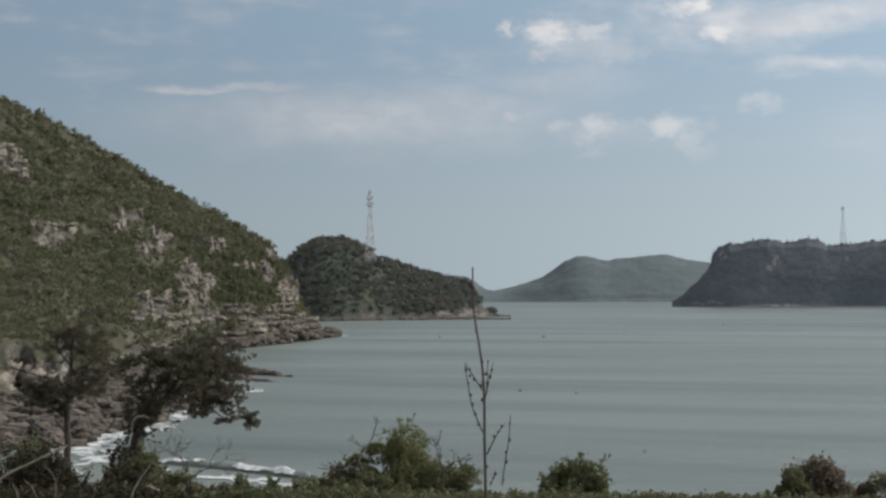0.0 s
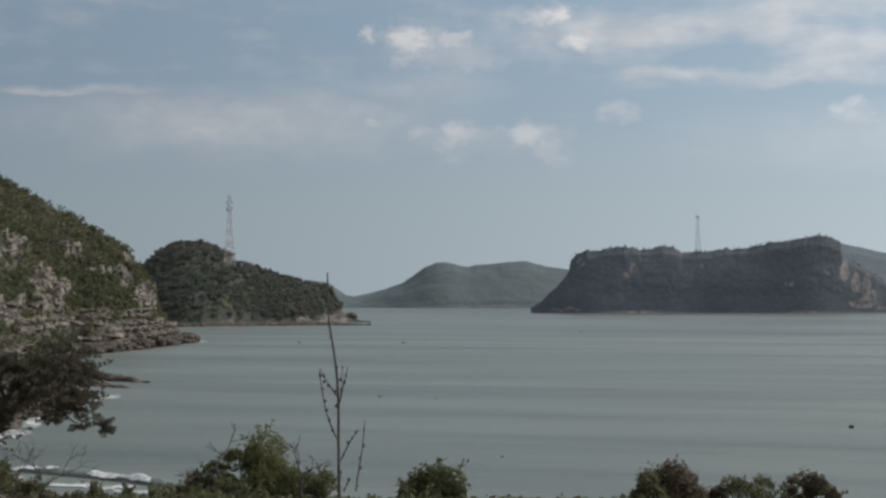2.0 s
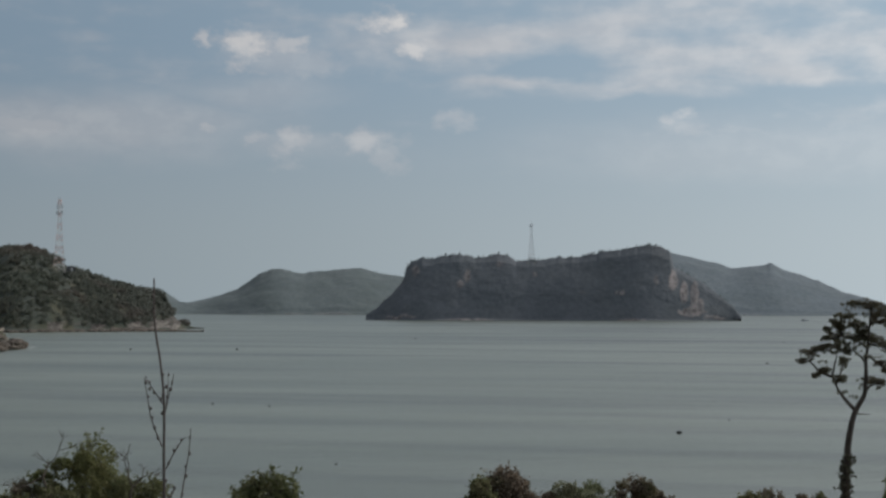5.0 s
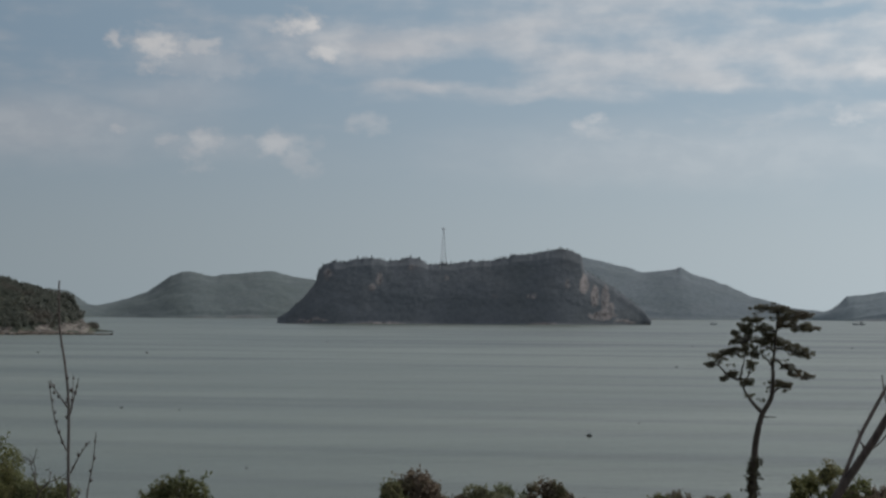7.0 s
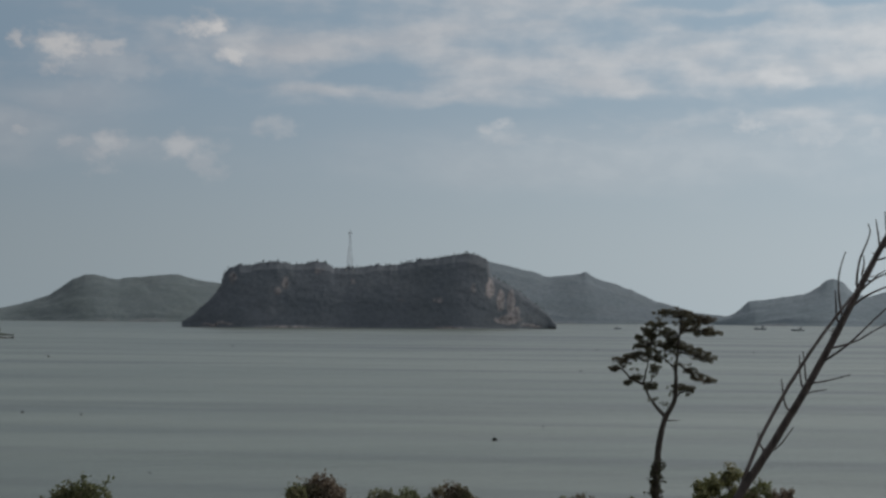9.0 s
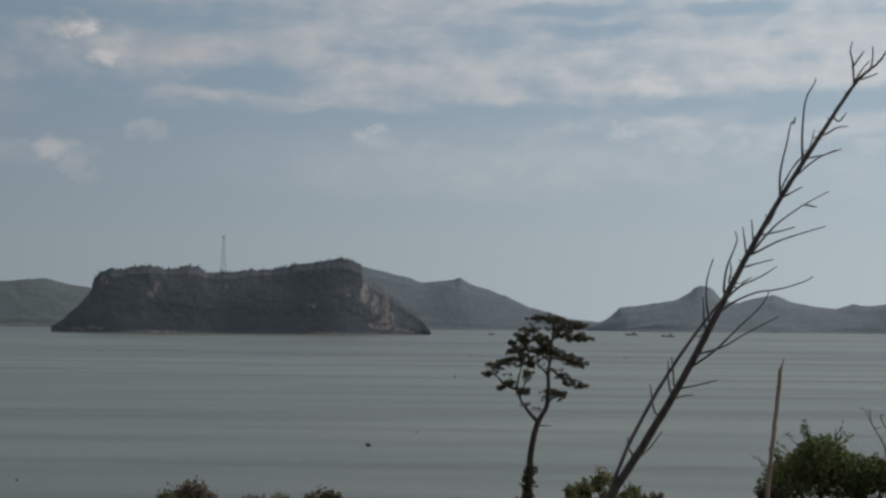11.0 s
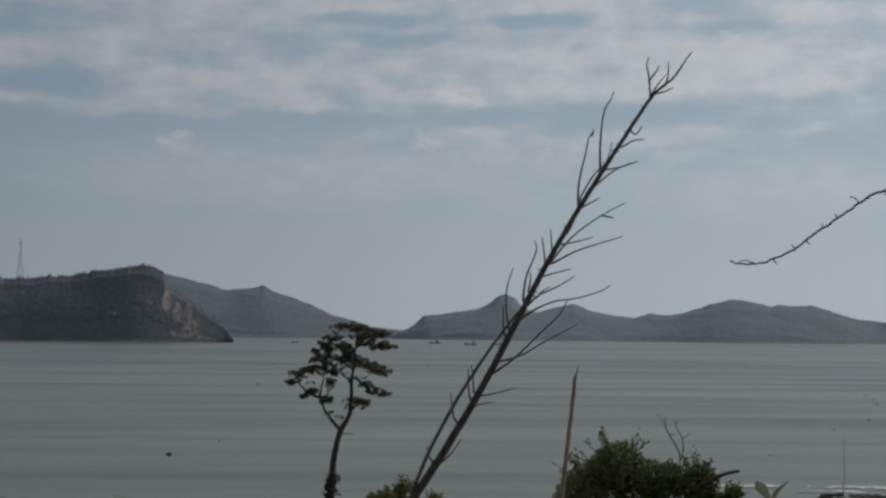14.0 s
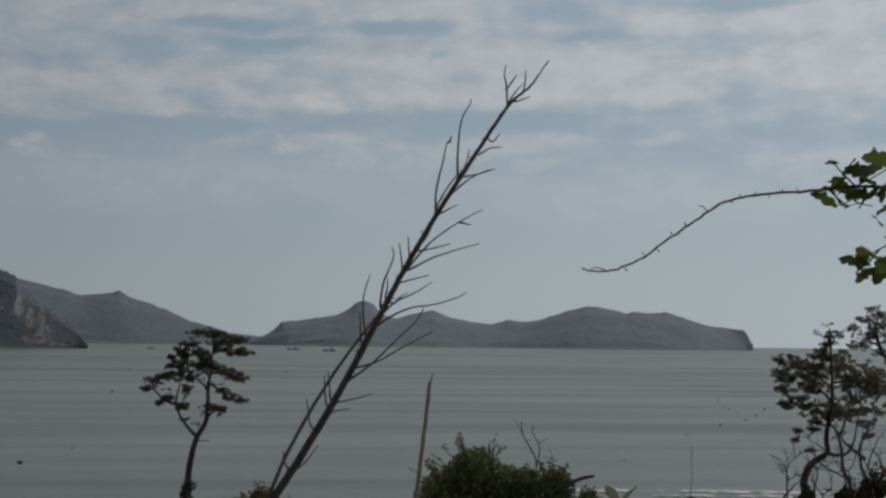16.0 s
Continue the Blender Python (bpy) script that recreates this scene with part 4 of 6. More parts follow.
# ---- surf ----
def foam(line, width, fill, seed, label, lift=0.06):
    """Broken white water along a line of (bearing, distance) points."""
    bs = [p[0] for p in line]
    n, m = 420, 72
    b = np.linspace(bs[0], bs[-1], n)
    d = curve_of(line, b)
    w = np.linspace(-1, 1, m)
    bg, wg = np.meshgrid(b, w, indexing="ij")
    dg = d[:, None] + wg * width
    x, y = dg * np.sin(np.radians(bg)), dg * np.cos(np.radians(bg))
    pts = np.stack([x, y, 0 * x], -1).reshape(-1, 3)
    k = rough_at(pts * (0.9, 1, 1), 0.62, 5, seed)
    k2 = rough_at(pts, 0.09, 2, seed + 3)
    pts[:, 2] = swell(pts[:, 0], pts[:, 1]) + lift + 0.05 * np.abs(k)
    keep = (k + 0.8 * k2 + fill - 0.75 * np.abs(wg.ravel()) ** 2) > 0
    f = grid_faces(n, m)
    f = f[keep[f].all(axis=1)]
    used = np.unique(f)
    back = np.zeros(len(pts), int)
    back[used] = np.arange(len(used))
    ob = mesh_from("surf", pts[used], back[f], M_FOAM)
    return tagged(ob, label, "surf", kind="stuff")


foam([(-13.6, 150), (-12.6, 156), (-11.4, 168), (-9.6, 184), (-8.9, 196)], 13.0, 0.36, 1.0, "white foam washing among the shore rocks")
foam([(-13.0, 137), (-12.2, 141), (-11.3, 150)], 11.0, 0.08, 1.7, "white foam streaks in the rocky cove")
foam([(-8.6, 200), (-7.9, 214), (-7.5, 228)], 5.0, 0.25, 2.0, "white foam round the rock ledges")
foam([(-8.0, 246), (-7.2, 240), (-6.3, 244)], 6.0, 0.22, 2.6, "streaks of white foam beside the ledges")
foam([(-9.9, 133), (-7, 127), (-4.6, 120.5)], 3.2, 0.10, 3.0, "white foam sheet running up the beach")
foam([(36, 151), (39, 152.5), (45, 155), (50, 157)], 1.8, 0.22, 4.0, "white foam line along the beach")
foam([(36, 147.5), (45, 151), (50, 153)], 1.5, -0.1, 5.0, "thin foam on the wet sand")
foam([(-3.9, 574), (-3.3, 578)], 6.0, 0.3, 6.0, "white water off the tip of the headland")
foam([(2.2, 955), (2.6, 957)], 5.0, 0.35, 6.5, "white water off the tip of the island")


def breaker(line, seed, label):
    """A small wave about to break: a dark hump of water with a white lip where it spills."""
    n, m = 160, 22
    b = np.linspace(line[0][0], line[-1][0], n)
    d = curve_of(line, b)
    w = np.linspace(0, 1, m)
    along = np.array([noise.noise(Vector((q * 1.7, seed, 0))) for q in b])
    high = 0.55 * np.clip(np.minimum(b - b[0], b[-1] - b) * 2.2, 0, 1) * (0.75 + 0.5 * along)
    bg, wg = np.meshgrid(b, w, indexing="ij")
    prof = np.sin(np.pi * np.clip(wg, 0, 1) ** 0.6) ** 1.5
    dg = d[:, None] + (wg - 0.35) * 5.5
    x, y = dg * np.sin(np.radians(bg)), dg * np.cos(np.radians(bg))
    z = swell(x, y) + 0.03 + high[:, None] * prof
    z = np.where((wg < 0.01) | (wg > 0.99), -0.3, z)
    wave = new("breaker")
    tagged(wave, label, "wave", group="waves at the beach")
    under(mesh_from("water_hump", np.stack([x, y, z], -1).reshape(-1, 3), grid_faces(n, m), M_SEA, True), wave)
    pts = np.stack([x - 0.12 * np.sin(np.radians(bg)), y - 0.12 * np.cos(np.radians(bg)), z + 0.05], -1).reshape(-1, 3)
    k = rough_at(pts, 0.8, 4, seed + 2)
    spill = np.array([noise.noise(Vector((q * 0.95 + 4.0, seed + 9, 0))) for q in b])
    pts[:, 2] += 0.10 * np.abs(k)
    keep = (k * 0.7 + (spill[:, None] * 1.6 + 0.26 - np.abs(wg - 0.22) * 2.6).ravel()) > 0
    keep &= (wg.ravel() > 0.02) & (wg.ravel() < 0.6)
    f = grid_faces(n, m)
    f = f[keep[f].all(axis=1)]
    used = np.unique(f)
    back = np.zeros(len(pts), int)
    back[used] = np.arange(len(used))
    tagged(under(mesh_from("foam_lip", pts[used], back[f], M_FOAM), wave, "white spilling foam"), kind="stuff")
    return wave


breaker([(-9.9, 141), (-7.2, 134), (-4.4, 126)], 3.0, "small dark wave spilling white foam near the beach")


# ---- masts on the islands ----
def bar(bm, a, b, r, sides=4):
    a, b = Vector(a), Vector(b)
    m = Matrix.Translation((a + b) / 2) @ (b - a).to_track_quat("Z", "Y").to_matrix().to_4x4()
    bmesh.ops.create_cone(bm, cap_ends=True, segments=sides, radius1=r, radius2=r, depth=(b - a).length, matrix=m)


def box(bm, x, y, z, sx2, sy2, sz2, edge=0.0):
    res = bmesh.ops.create_cube(bm, size=1.0, matrix=Matrix.Translation((x, y, z)) @ Matrix.Diagonal((sx2, sy2, sz2, 1)))
    if edge:
        es = list({e for v in res["verts"] for e in v.link_edges})
        bmesh.ops.bevel(bm, geom=es, offset=edge, segments=2, affect="EDGES")


def mast(m, tall, foot, head, bands, colours, label, dishes):
    top = new("lattice_mast")
    top.matrix_world = m
    tagged(top, label, "mast")

    def half(z):
        return (foot + (head - foot) * min(1.0, (z / tall) / 0.75)) / 2

    steps = [tall * (i / bands) for i in range(bands + 1)]
    for i in range(bands):
        z0, z1 = steps[i], steps[i + 1]
        bm = bmesh.new()
        c0 = [(sx3 * half(z0), sy3 * half(z0), z0) for sx3, sy3 in ((-1, -1), (1, -1), (1, 1), (-1, 1))]
        c1 = [(sx3 * half(z1), sy3 * half(z1), z1) for sx3, sy3 in ((-1, -1), (1, -1), (1, 1), (-1, 1))]
        for k in range(4):
            k2 = (k + 1) % 4
            bar(bm, c0[k], c1[k], 0.20)
            bar(bm, c1[k], c1[k2], 0.09)
            bar(bm, c0[k], c1[k2], 0.09)
            bar(bm, c0[k2], c1[k], 0.09)
        part("lattice_section", bm, colours[i % 2], top, "red-painted lattice section" if colours[i % 2] is M_RED else "")
    for z, r in dishes:
        bm = bmesh.new()
        bmesh.ops.create_cone(bm, cap_ends=True, segments=16, radius1=half(z) + r, radius2=half(z) + r * 0.9, depth=0.35, matrix=Matrix.Translation((0, 0, z)))
        part("platform", bm, M_STEEL, top)
        for k in range(6):
            a = k * 1.047
            bm = bmesh.new()
            q = half(z) + r
            box(bm, q * math.cos(a), q * math.sin(a), z + 1.1, 0.45, 0.45, 2.2, 0.06)
            part("antenna", bm, M_STEEL, top, "grey panel antenna")
    bm = bmesh.new()
    bar(bm, (0, 0, tall - 0.5), (0, 0, tall + 2.2), 0.09, 6)
    part("lightning_rod", bm, M_STEEL, top)
    for sx3, sy3 in ((-1, -1), (1, -1), (1, 1), (-1, 1)):
        bm = bmesh.new()
        box(bm, sx3 * foot / 2, sy3 * foot / 2, -0.6, 1.2, 1.2, 1.8, 0.1)
        part("footing", bm, M_CONCRETE, top)
    return top


mast(place(-2.57, 1050, 37.0), 45.0, 6.8, 1.7, 12, (M_WHITE, M_RED), "tall red and white steel lattice mast on the island", [(35.5, 1.0), (39.5, 0.9)])
mast(place(13.84, 1845, 66.0), 44.0, 8.0, 1.6, 10, (M_STEEL, M_STEEL), "grey steel lattice mast on the long island", [(40.5, 0.8)])


def shelter(m):
    top = new("equipment_shelter")
    top.matrix_world = m
    tagged(top, "small dark equipment cabin beside the mast", "cabin")
    for args, mat, nm in (((0, 0, 1.5, 5.0, 4.0, 3.0, 0.08), M_DARKBOX, "wall"), ((0, 0, 3.15, 5.6, 4.6, 0.3, 0.05), M_STEEL, "roof"), ((0.8, -2.03, 1.1, 1.0, 0.08, 2.1, 0.02), M_STEEL, "door")):
        bm = bmesh.new()
        box(bm, *args)
        part(nm, bm, mat, top)
    for k in range(9):
        bm = bmesh.new()
        box(bm, -9 + k * 2.1, -4.5, 1.0, 0.25, 0.25, 2.6, 0.03)
        part("fence_post", bm, M_CONCRETE, top)
    return top


shelter(place(-2.18, 1046, 36.6))


# ---- fishing boats and floats ----
def fishing_boat(m, long, label):
    top = new("fishing_boat")
    top.matrix_world = m
    tagged(top, label, "boat", group="boats in the bay")
    bm = bmesh.new()
    n = 14
    rings = []
    for i in range(n + 1):
        t = i / n
        x = (t - 0.5) * long
        w = long * 0.13 * math.sin(math.pi * min(1, 0.18 + t * 0.95)) ** 0.6 * (1 - 0.9 * max(0, t - 0.75) * 4 * 0.8)
        w = max(w, 0.05)
        h = long * (0.075 + 0.05 * max(0, t - 0.5) ** 1.5 * 3)
        rings.append([bm.verts.new(p) for p in ((x, -w, h), (x, -w * 0.8, 0.1), (x, 0, -0.5), (x, w * 0.8, 0.1), (x, w, h))])
    for a, b in zip(rings, rings[1:]):
        for k in range(4):
            bm.faces.new((a[k], b[k], b[k + 1], a[k + 1]))
        bm.faces.new((a[4], b[4], b[0], a[0]))
    bm.faces.new(rings[0])
    part("hull", bm, M_BOATHULL, top)
    for nm, args, mat in (("wheelhouse", (-0.18 * long, 0, 0.15 * long, 0.22 * long, 0.16 * long, 0.15 * long, 0.06), M_BOATWHITE), ("roof", (-0.18 * long, 0, 0.235 * long, 0.26 * long, 0.19 * long, 0.02 * long, 0.03), M_DARKBOX),
                          ("window", (-0.065 * long, 0, 0.185 * long, 0.02, 0.12 * long, 0.05 * long, 0.0), M_DARKBOX), ("hatch", (0.15 * long, 0, 0.10 * long, 0.2 * long, 0.12 * long, 0.03 * long, 0.03), M_STEEL)):
        bm = bmesh.new()
        box(bm, *args)
        part(nm, bm, mat, top)
    for x, h in ((0.22, 0.34), (-0.30, 0.42)):
        bm = bmesh.new()
        bar(bm, (x * long, 0, 0.06 * long), (x * long, 0, h * long), 0.09, 6)
        part("mast", bm, M_STEEL, top)
    bm = bmesh.new()
    bar(bm, (0.22 * long, 0, 0.12 * long), (0.42 * long, 0, 0.26 * long), 0.07, 6)
    part("boom", bm, M_STEEL, top)
    return top


M_BOATHULL = painted("grey_blue_hull_paint", (0.26, 0.28, 0.30), 0.5)
M_BOATWHITE = painted("off_white_boat_paint", (0.55, 0.56, 0.57), 0.5)
fishing_boat(place(23.26, 1905, 0.1, 15), 9.0, "small grey fishing boat anchored in the bay")
fishing_boat(place(28.17, 1990, 0.1, 184), 15.0, "grey fishing boat with a white wheelhouse at anchor")
fishing_boat(place(29.44, 1800, 0.1, 176), 14.5, "grey fishing boat with a low bow at anchor")

M_FLOATDARK = painted("black_float_plastic", (0.02, 0.02, 0.022), 0.45, 0.1)
M_FLOATPALE = painted("pale_float_foam", (0.6, 0.6, 0.58), 0.7, 0.2)
M_ROPE = painted("wet_rope", (0.10, 0.09, 0.07), 0.9, 0.1)


def net_float(m, size, mat, label, boxy=False):
    top = new("net_float")
    top.matrix_world = m
    tagged(top, label, "float", group="floats on the sea")
    bm = bmesh.new()
    if boxy:
        box(bm, 0, 0, 0.05 * size, size, size * 0.6, size * 0.55, size * 0.1)
    else:
        bmesh.ops.create_uvsphere(bm, u_segments=12, v_segments=8, radius=size / 2, matrix=Matrix.Translation((0, 0, 0.1 * size)) @ Matrix.Diagonal((1.2, 0.9, 0.85, 1)))
    body = part("body", bm, mat, top)
    bm = bmesh.new()
    for k in range(12):
        a0, a1 = k * math.tau / 12, (k + 1) * math.tau / 12
        r = size * (0.66 if boxy else 0.56)
        bar(bm, (r * math.cos(a0), 0.62 * r * math.sin(a0), 0.04 * size), (r * math.cos(a1), 0.62 * r * math.sin(a1), 0.04 * size), 0.02, 5)
    part("rope", bm, M_ROPE, top)
    bm = bmesh.new()
    bar(bm, (0, 0, 0.4 * size), (0, 0, 0.62 * size), 0.05 * size, 8)
    part("eyelet", bm, mat, body)
    return top


FLOATS = [(3.52, 544, 0.7), (2.69, 238, 0.36), (4.65, 232, 0.26), (6.99, 147, 0.2), (-0.14, 552, 0.7), (9.76, 729, 0.6), (21.99, 422, 0.5), (20.68, 206, 0.22), (27.94, 666, 0.6), (22.54, 698, 0.6),
          (43.40, 349, 0.4), (43.11, 280, 0.42), (43.97, 304, 0.4), (44.32, 319, 0.45), (43.01, 399, 0.4), (39.81, 195, 0.24), (41.95, 251, 0.3), (43.25, 372, 0.35), (43.7, 331, 0.35), (44.6, 352, 0.5)]
for fb, fd, fs in FLOATS:
    net_float(place(fb, fd, float(swell(np.array(fd * math.sin(radians(fb))), np.array(fd * math.cos(radians(fb)))))), fs, M_FLOATDARK, "small black float riding on the sea")
net_float(place(18.97, 185, 0.05), 0.55, M_FLOATDARK, "larger black box float on the sea", True)
net_float(place(16.46, 165, 0.05), 0.24, M_FLOATPALE, "small pale foam float on the sea")


# ---- plants ----
M_PINEBARK = barky("pine_bark", (0.040, 0.034, 0.030), (0.115, 0.094, 0.082))
M_DEADWOOD = barky("grey_dead_wood", (0.046, 0.038, 0.036), (0.17, 0.140, 0.132), 30.0, 0.0008)
M_PALEWOOD = barky("bleached_dead_wood", (0.10, 0.084, 0.080), (0.25, 0.212, 0.202), 30.0, 0.0008)
M_TWIG = barky("brown_twigs", (0.05, 0.04, 0.032), (0.15, 0.12, 0.10), 30.0, 0.0008)
M_CANE = barky("dry_bamboo_cane", (0.27, 0.21, 0.17), (0.48, 0.39, 0.325), 40.0, 0.0008)
M_STRAW = barky("pale_dry_stalk", (0.22, 0.185, 0.14), (0.38, 0.335, 0.265), 40.0, 0.0008)
M_NEEDLE = leafy("pine_needles", (0.112, 0.103, 0.076), (0.25, 0.225, 0.165), (0.24, 0.185, 0.145), 0.7, 0.35, 0.3, 0.42)
M_IVY = leafy("ivy_leaves", (0.06, 0.058, 0.038), (0.13, 0.12, 0.08), (0.15, 0.125, 0.09), 0.6, 0.3)
M_GREEN = leafy("bright_bush_leaves", (0.140, 0.146, 0.066), (0.33, 0.315, 0.155), (0.27, 0.225, 0.135), 0.9, 0.4, 0.3, 0.42)
M_OLIVE = leafy("olive_bush_leaves", (0.105, 0.114, 0.060), (0.27, 0.266, 0.135), (0.28, 0.230, 0.150), 0.8, 0.35, 0.35, 0.42)
M_PALE = leafy("pale_bush_leaves", (0.16, 0.172, 0.105), (0.37, 0.362, 0.240), (0.30, 0.255, 0.18), 0.6, 0.25, 0.35, 0.42)
M_BROWN = leafy("brown_bush_leaves", (0.140, 0.112, 0.088), (0.31, 0.248, 0.190), (0.22, 0.21, 0.125), 0.7, 0.4, 0.3, 0.42)
M_EVERGREEN = leafy("evergreen_leaves", (0.062, 0.083, 0.030), (0.25, 0.27, 0.10), (0.19, 0.18, 0.09), 0.8, 0.15, 0.4, 0.35)
M_OAKLEAF = leafy("oak_leaves", (0.070, 0.10, 0.026), (0.15, 0.195, 0.05), (0.16, 0.17, 0.06), 0.1, 0.2, 0.4, 0.5)
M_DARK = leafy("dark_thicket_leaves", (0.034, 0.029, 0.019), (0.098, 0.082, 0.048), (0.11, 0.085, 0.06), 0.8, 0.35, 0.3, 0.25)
M_WEED = leafy("weed_leaves", (0.08, 0.086, 0.042), (0.22, 0.225, 0.11), (0.23, 0.175, 0.125), 1.1, 0.4, 0.35, 0.35)


def tube(points, radii, sides=6):
    """Vertices and quads of a tapering tube through points."""
    p = np.asarray(points, dtype=float)
    r = np.interp(np.linspace(0, 1, len(p)), np.linspace(0, 1, len(radii)), radii)
    t = np.gradient(p, axis=0)
    t /= np.linalg.norm(t, axis=1, keepdims=True) + 1e-9
    ref = np.array([0.31, 0.94, 0.13])
    n = np.cross(t, ref)
    n /= np.linalg.norm(n, axis=1, keepdims=True) + 1e-9
    b = np.cross(t, n)
    a = np.linspace(0, 2 * np.pi, sides, endpoint=False)
    v = p[:, None, :] + r[:, None, None] * (np.cos(a)[None, :, None] * n[:, None, :] + np.sin(a)[None, :, None] * b[:, None, :])
    tip = np.concatenate([v.reshape(-1, 3)])
    return tip, grid_faces(len(p), sides, True)


def bend(points, steps=5, wander=0.0, rng=RNG):
    """More points along a polyline, rounded off, with a little wander."""
    p = np.asarray(points, dtype=float)
    s = np.linspace(0, len(p) - 1, (len(p) - 1) * steps + 1)
    i = np.clip(s.astype(int), 0, len(p) - 2)
    f = (s - i)[:, None]
    p0, p1, p2, p3 = p[np.maximum(i - 1, 0)], p[i], p[i + 1], p[np.minimum(i + 2, len(p) - 1)]
    q = 0.5 * (2 * p1 + (p2 - p0) * f + (2 * p0 - 5 * p1 + 4 * p2 - p3) * f ** 2 + (3 * p1 - p0 - 3 * p2 + p3) * f ** 3)
    if wander:
        w = rng.normal(scale=wander, size=q.shape)
        w[0] = w[-1] = 0
        q = q + w
    return q


def limb(name, points, radii, mat, parent, sides=6, steps=5, wander=0.0, label=""):
    v, f = tube(bend(points, steps, wander), radii, sides)
    return under(mesh_from(name, v, f, mat, True), parent, label)


def plan(points, base, unit, depth=None, rng=RNG):
    """Outline points (across, down) about a base point, as local metres (across, away, up)."""
    p = np.asarray(points, dtype=float)
    y = np.zeros(len(p)) if depth is None else np.linspace(0, depth, len(p))
    return np.stack([(p[:, 0] - base[0]) * unit, y, (base[1] - p[:, 1]) * unit], 1)


def needle_pads(name, pads, parent, blades=64, length=0.062, rng=RNG):
    """Pads of pine needles: each pad (x, y, z, radius) holds short shoots with needles spread upwards."""
    vs = []
    for x, y, z, r in pads:
        shoots = max(7, int(30 * (r / 0.28) ** 2))
        d = rng.normal(size=(shoots, 3))
        d /= np.linalg.norm(d, axis=1, keepdims=True)
        c = np.array([x, y, z]) + d * max(r, 0.065) * np.array([1.7, 1.7, 0.62]) * rng.uniform(0.15, 1.0, (shoots, 1)) ** 0.5
        n = blades // 4
        dirs = rng.normal(size=(shoots, n, 3)) + d[:, None, :] * 0.9 + np.array([0, 0, 0.35])
        dirs /= np.linalg.norm(dirs, axis=2, keepdims=True)
        ln = (length * rng.uniform(0.6, 1.15, (shoots, n)))[..., None]
        side = np.cross(dirs, rng.normal(size=dirs.shape))
        side /= np.linalg.norm(side, axis=2, keepdims=True) + 1e-9
        wd = 0.013 * (length / 0.13)
        root = c[:, None, :] + dirs * 0.01
        q = np.stack([root - side * wd, root + side * wd, root + dirs * ln + side * wd * 0.4, root + dirs * ln - side * wd * 0.4], 2)
        vs.append(q.reshape(-1, 3))
    v = np.concatenate(vs)
    return under(mesh_from(name, v, np.arange(len(v)).reshape(-1, 4), M_NEEDLE), parent, "dark green needles in flat pads")


def pine(m, unit, base, trunks, limbs, pads, label, ivy=None, seed=1, full=0.85, sub=1.0, dense=1.8):
    rng = np.random.default_rng(seed)
    top = new("pine_tree")
    top.matrix_world = m
    tagged(top, label, "tree", group="pines on the slope")
    for pts, r0, r1 in trunks:
        limb("trunk", plan(pts, base, unit), (r0, (r0 + r1) * 0.52, r1), M_PINEBARK, top, 9, 5, 0.008)
    for pts, r0 in limbs:
        limb("limb", plan(pts, base, unit, rng.uniform(-0.3, 0.3)), (r0, r0 * 0.6, r0 * 0.25), M_PINEBARK, top, 6, 4, 0.012)
    # crown in groups of pads, each with thin twigs leading in
    groups = {}
    for i, (x, y, r) in enumerate(pads):
        groups.setdefault(i // 8, []).append(((x - base[0]) * unit, rng.uniform(-0.9, 0.9) * r * unit * 1.6, (base[1] - y) * unit, r * unit * full))
    wood = np.concatenate([bend(plan(pts, base, unit), 6) for pts, _, _ in trunks] + [bend(plan(pts, base, unit), 6) for pts, _ in limbs])
    filler = wood[(wood[:, 2] > 0.45 * wood[:, 2].max()) & (rng.uniform(size=len(wood)) < 0.16)]
    for gi, g in enumerate(groups.values()):
        pads2 = []
        for w in filler[gi::len(groups)]:
            r = rng.uniform(0.07, 0.15)
            pads2.append((w[0] + rng.normal() * 0.12, w[1] + rng.normal() * 0.15, w[2] + abs(rng.normal()) * 0.12 + 0.03, r))
        tv, tf, off = [], [], 0
        for x, y, z, r in g:
            k = max(3, int(round(dense * r / (0.034 * sub))))
            for _ in range(k):
                pads2.append((x + rng.normal() * r * 1.15, y + rng.normal() * r * 0.9, z + rng.normal() * r * 0.58, r * rng.uniform(0.08, 0.28)))
            for _ in range(3):
                a = rng.uniform(0, math.tau)
                pads2.append((x + 1.5 * r * math.cos(a), y + r * rng.normal() * 0.6, z + 0.8 * r * math.sin(a), r * rng.uniform(0.12, 0.24)))
            score = np.linalg.norm(wood - np.array([x, y, z]), axis=1) + np.maximum(0, wood[:, 2] - z) * 0.8
            w = wood[np.argmin(score)]
            for _ in range(4):
                e = np.array([x, y, z]) + rng.normal(size=3) * r * 0.45
                mid = (w + e) / 2 + np.array([0, 0, -0.10]) * np.linalg.norm(e - w)
                v, f = tube(bend([w, mid, e], 4, 0.008, rng), (0.022, 0.013, 0.006), 5)
                tv.append(v)
                tf.append(f + off)
                off += len(v)
        crown = needle_pads("needles", pads2, top, int(46 * dense), rng=rng)
        tagged(under(mesh_from("twig_wood", np.concatenate(tv), np.concatenate(tf), M_PINEBARK), crown), kind="stuff")
    if ivy:
        y0, y1, spread = ivy
        line = bend(plan(trunks[0][0], base, unit), 8)
        ok = line[(line[:, 2] > (base[1] - y0) * unit) & (line[:, 2] < (base[1] - y1) * unit)]
        c = ok[rng.integers(0, len(ok), 300)] + rng.normal(scale=spread, size=(300, 3)) * (1, 1, 0.5)
        under(leaf_cloud("ivy", c, np.full(300, 0.085), 14, 0.34, M_IVY, rng=rng), top, "brownish ivy round the trunk")
    return top


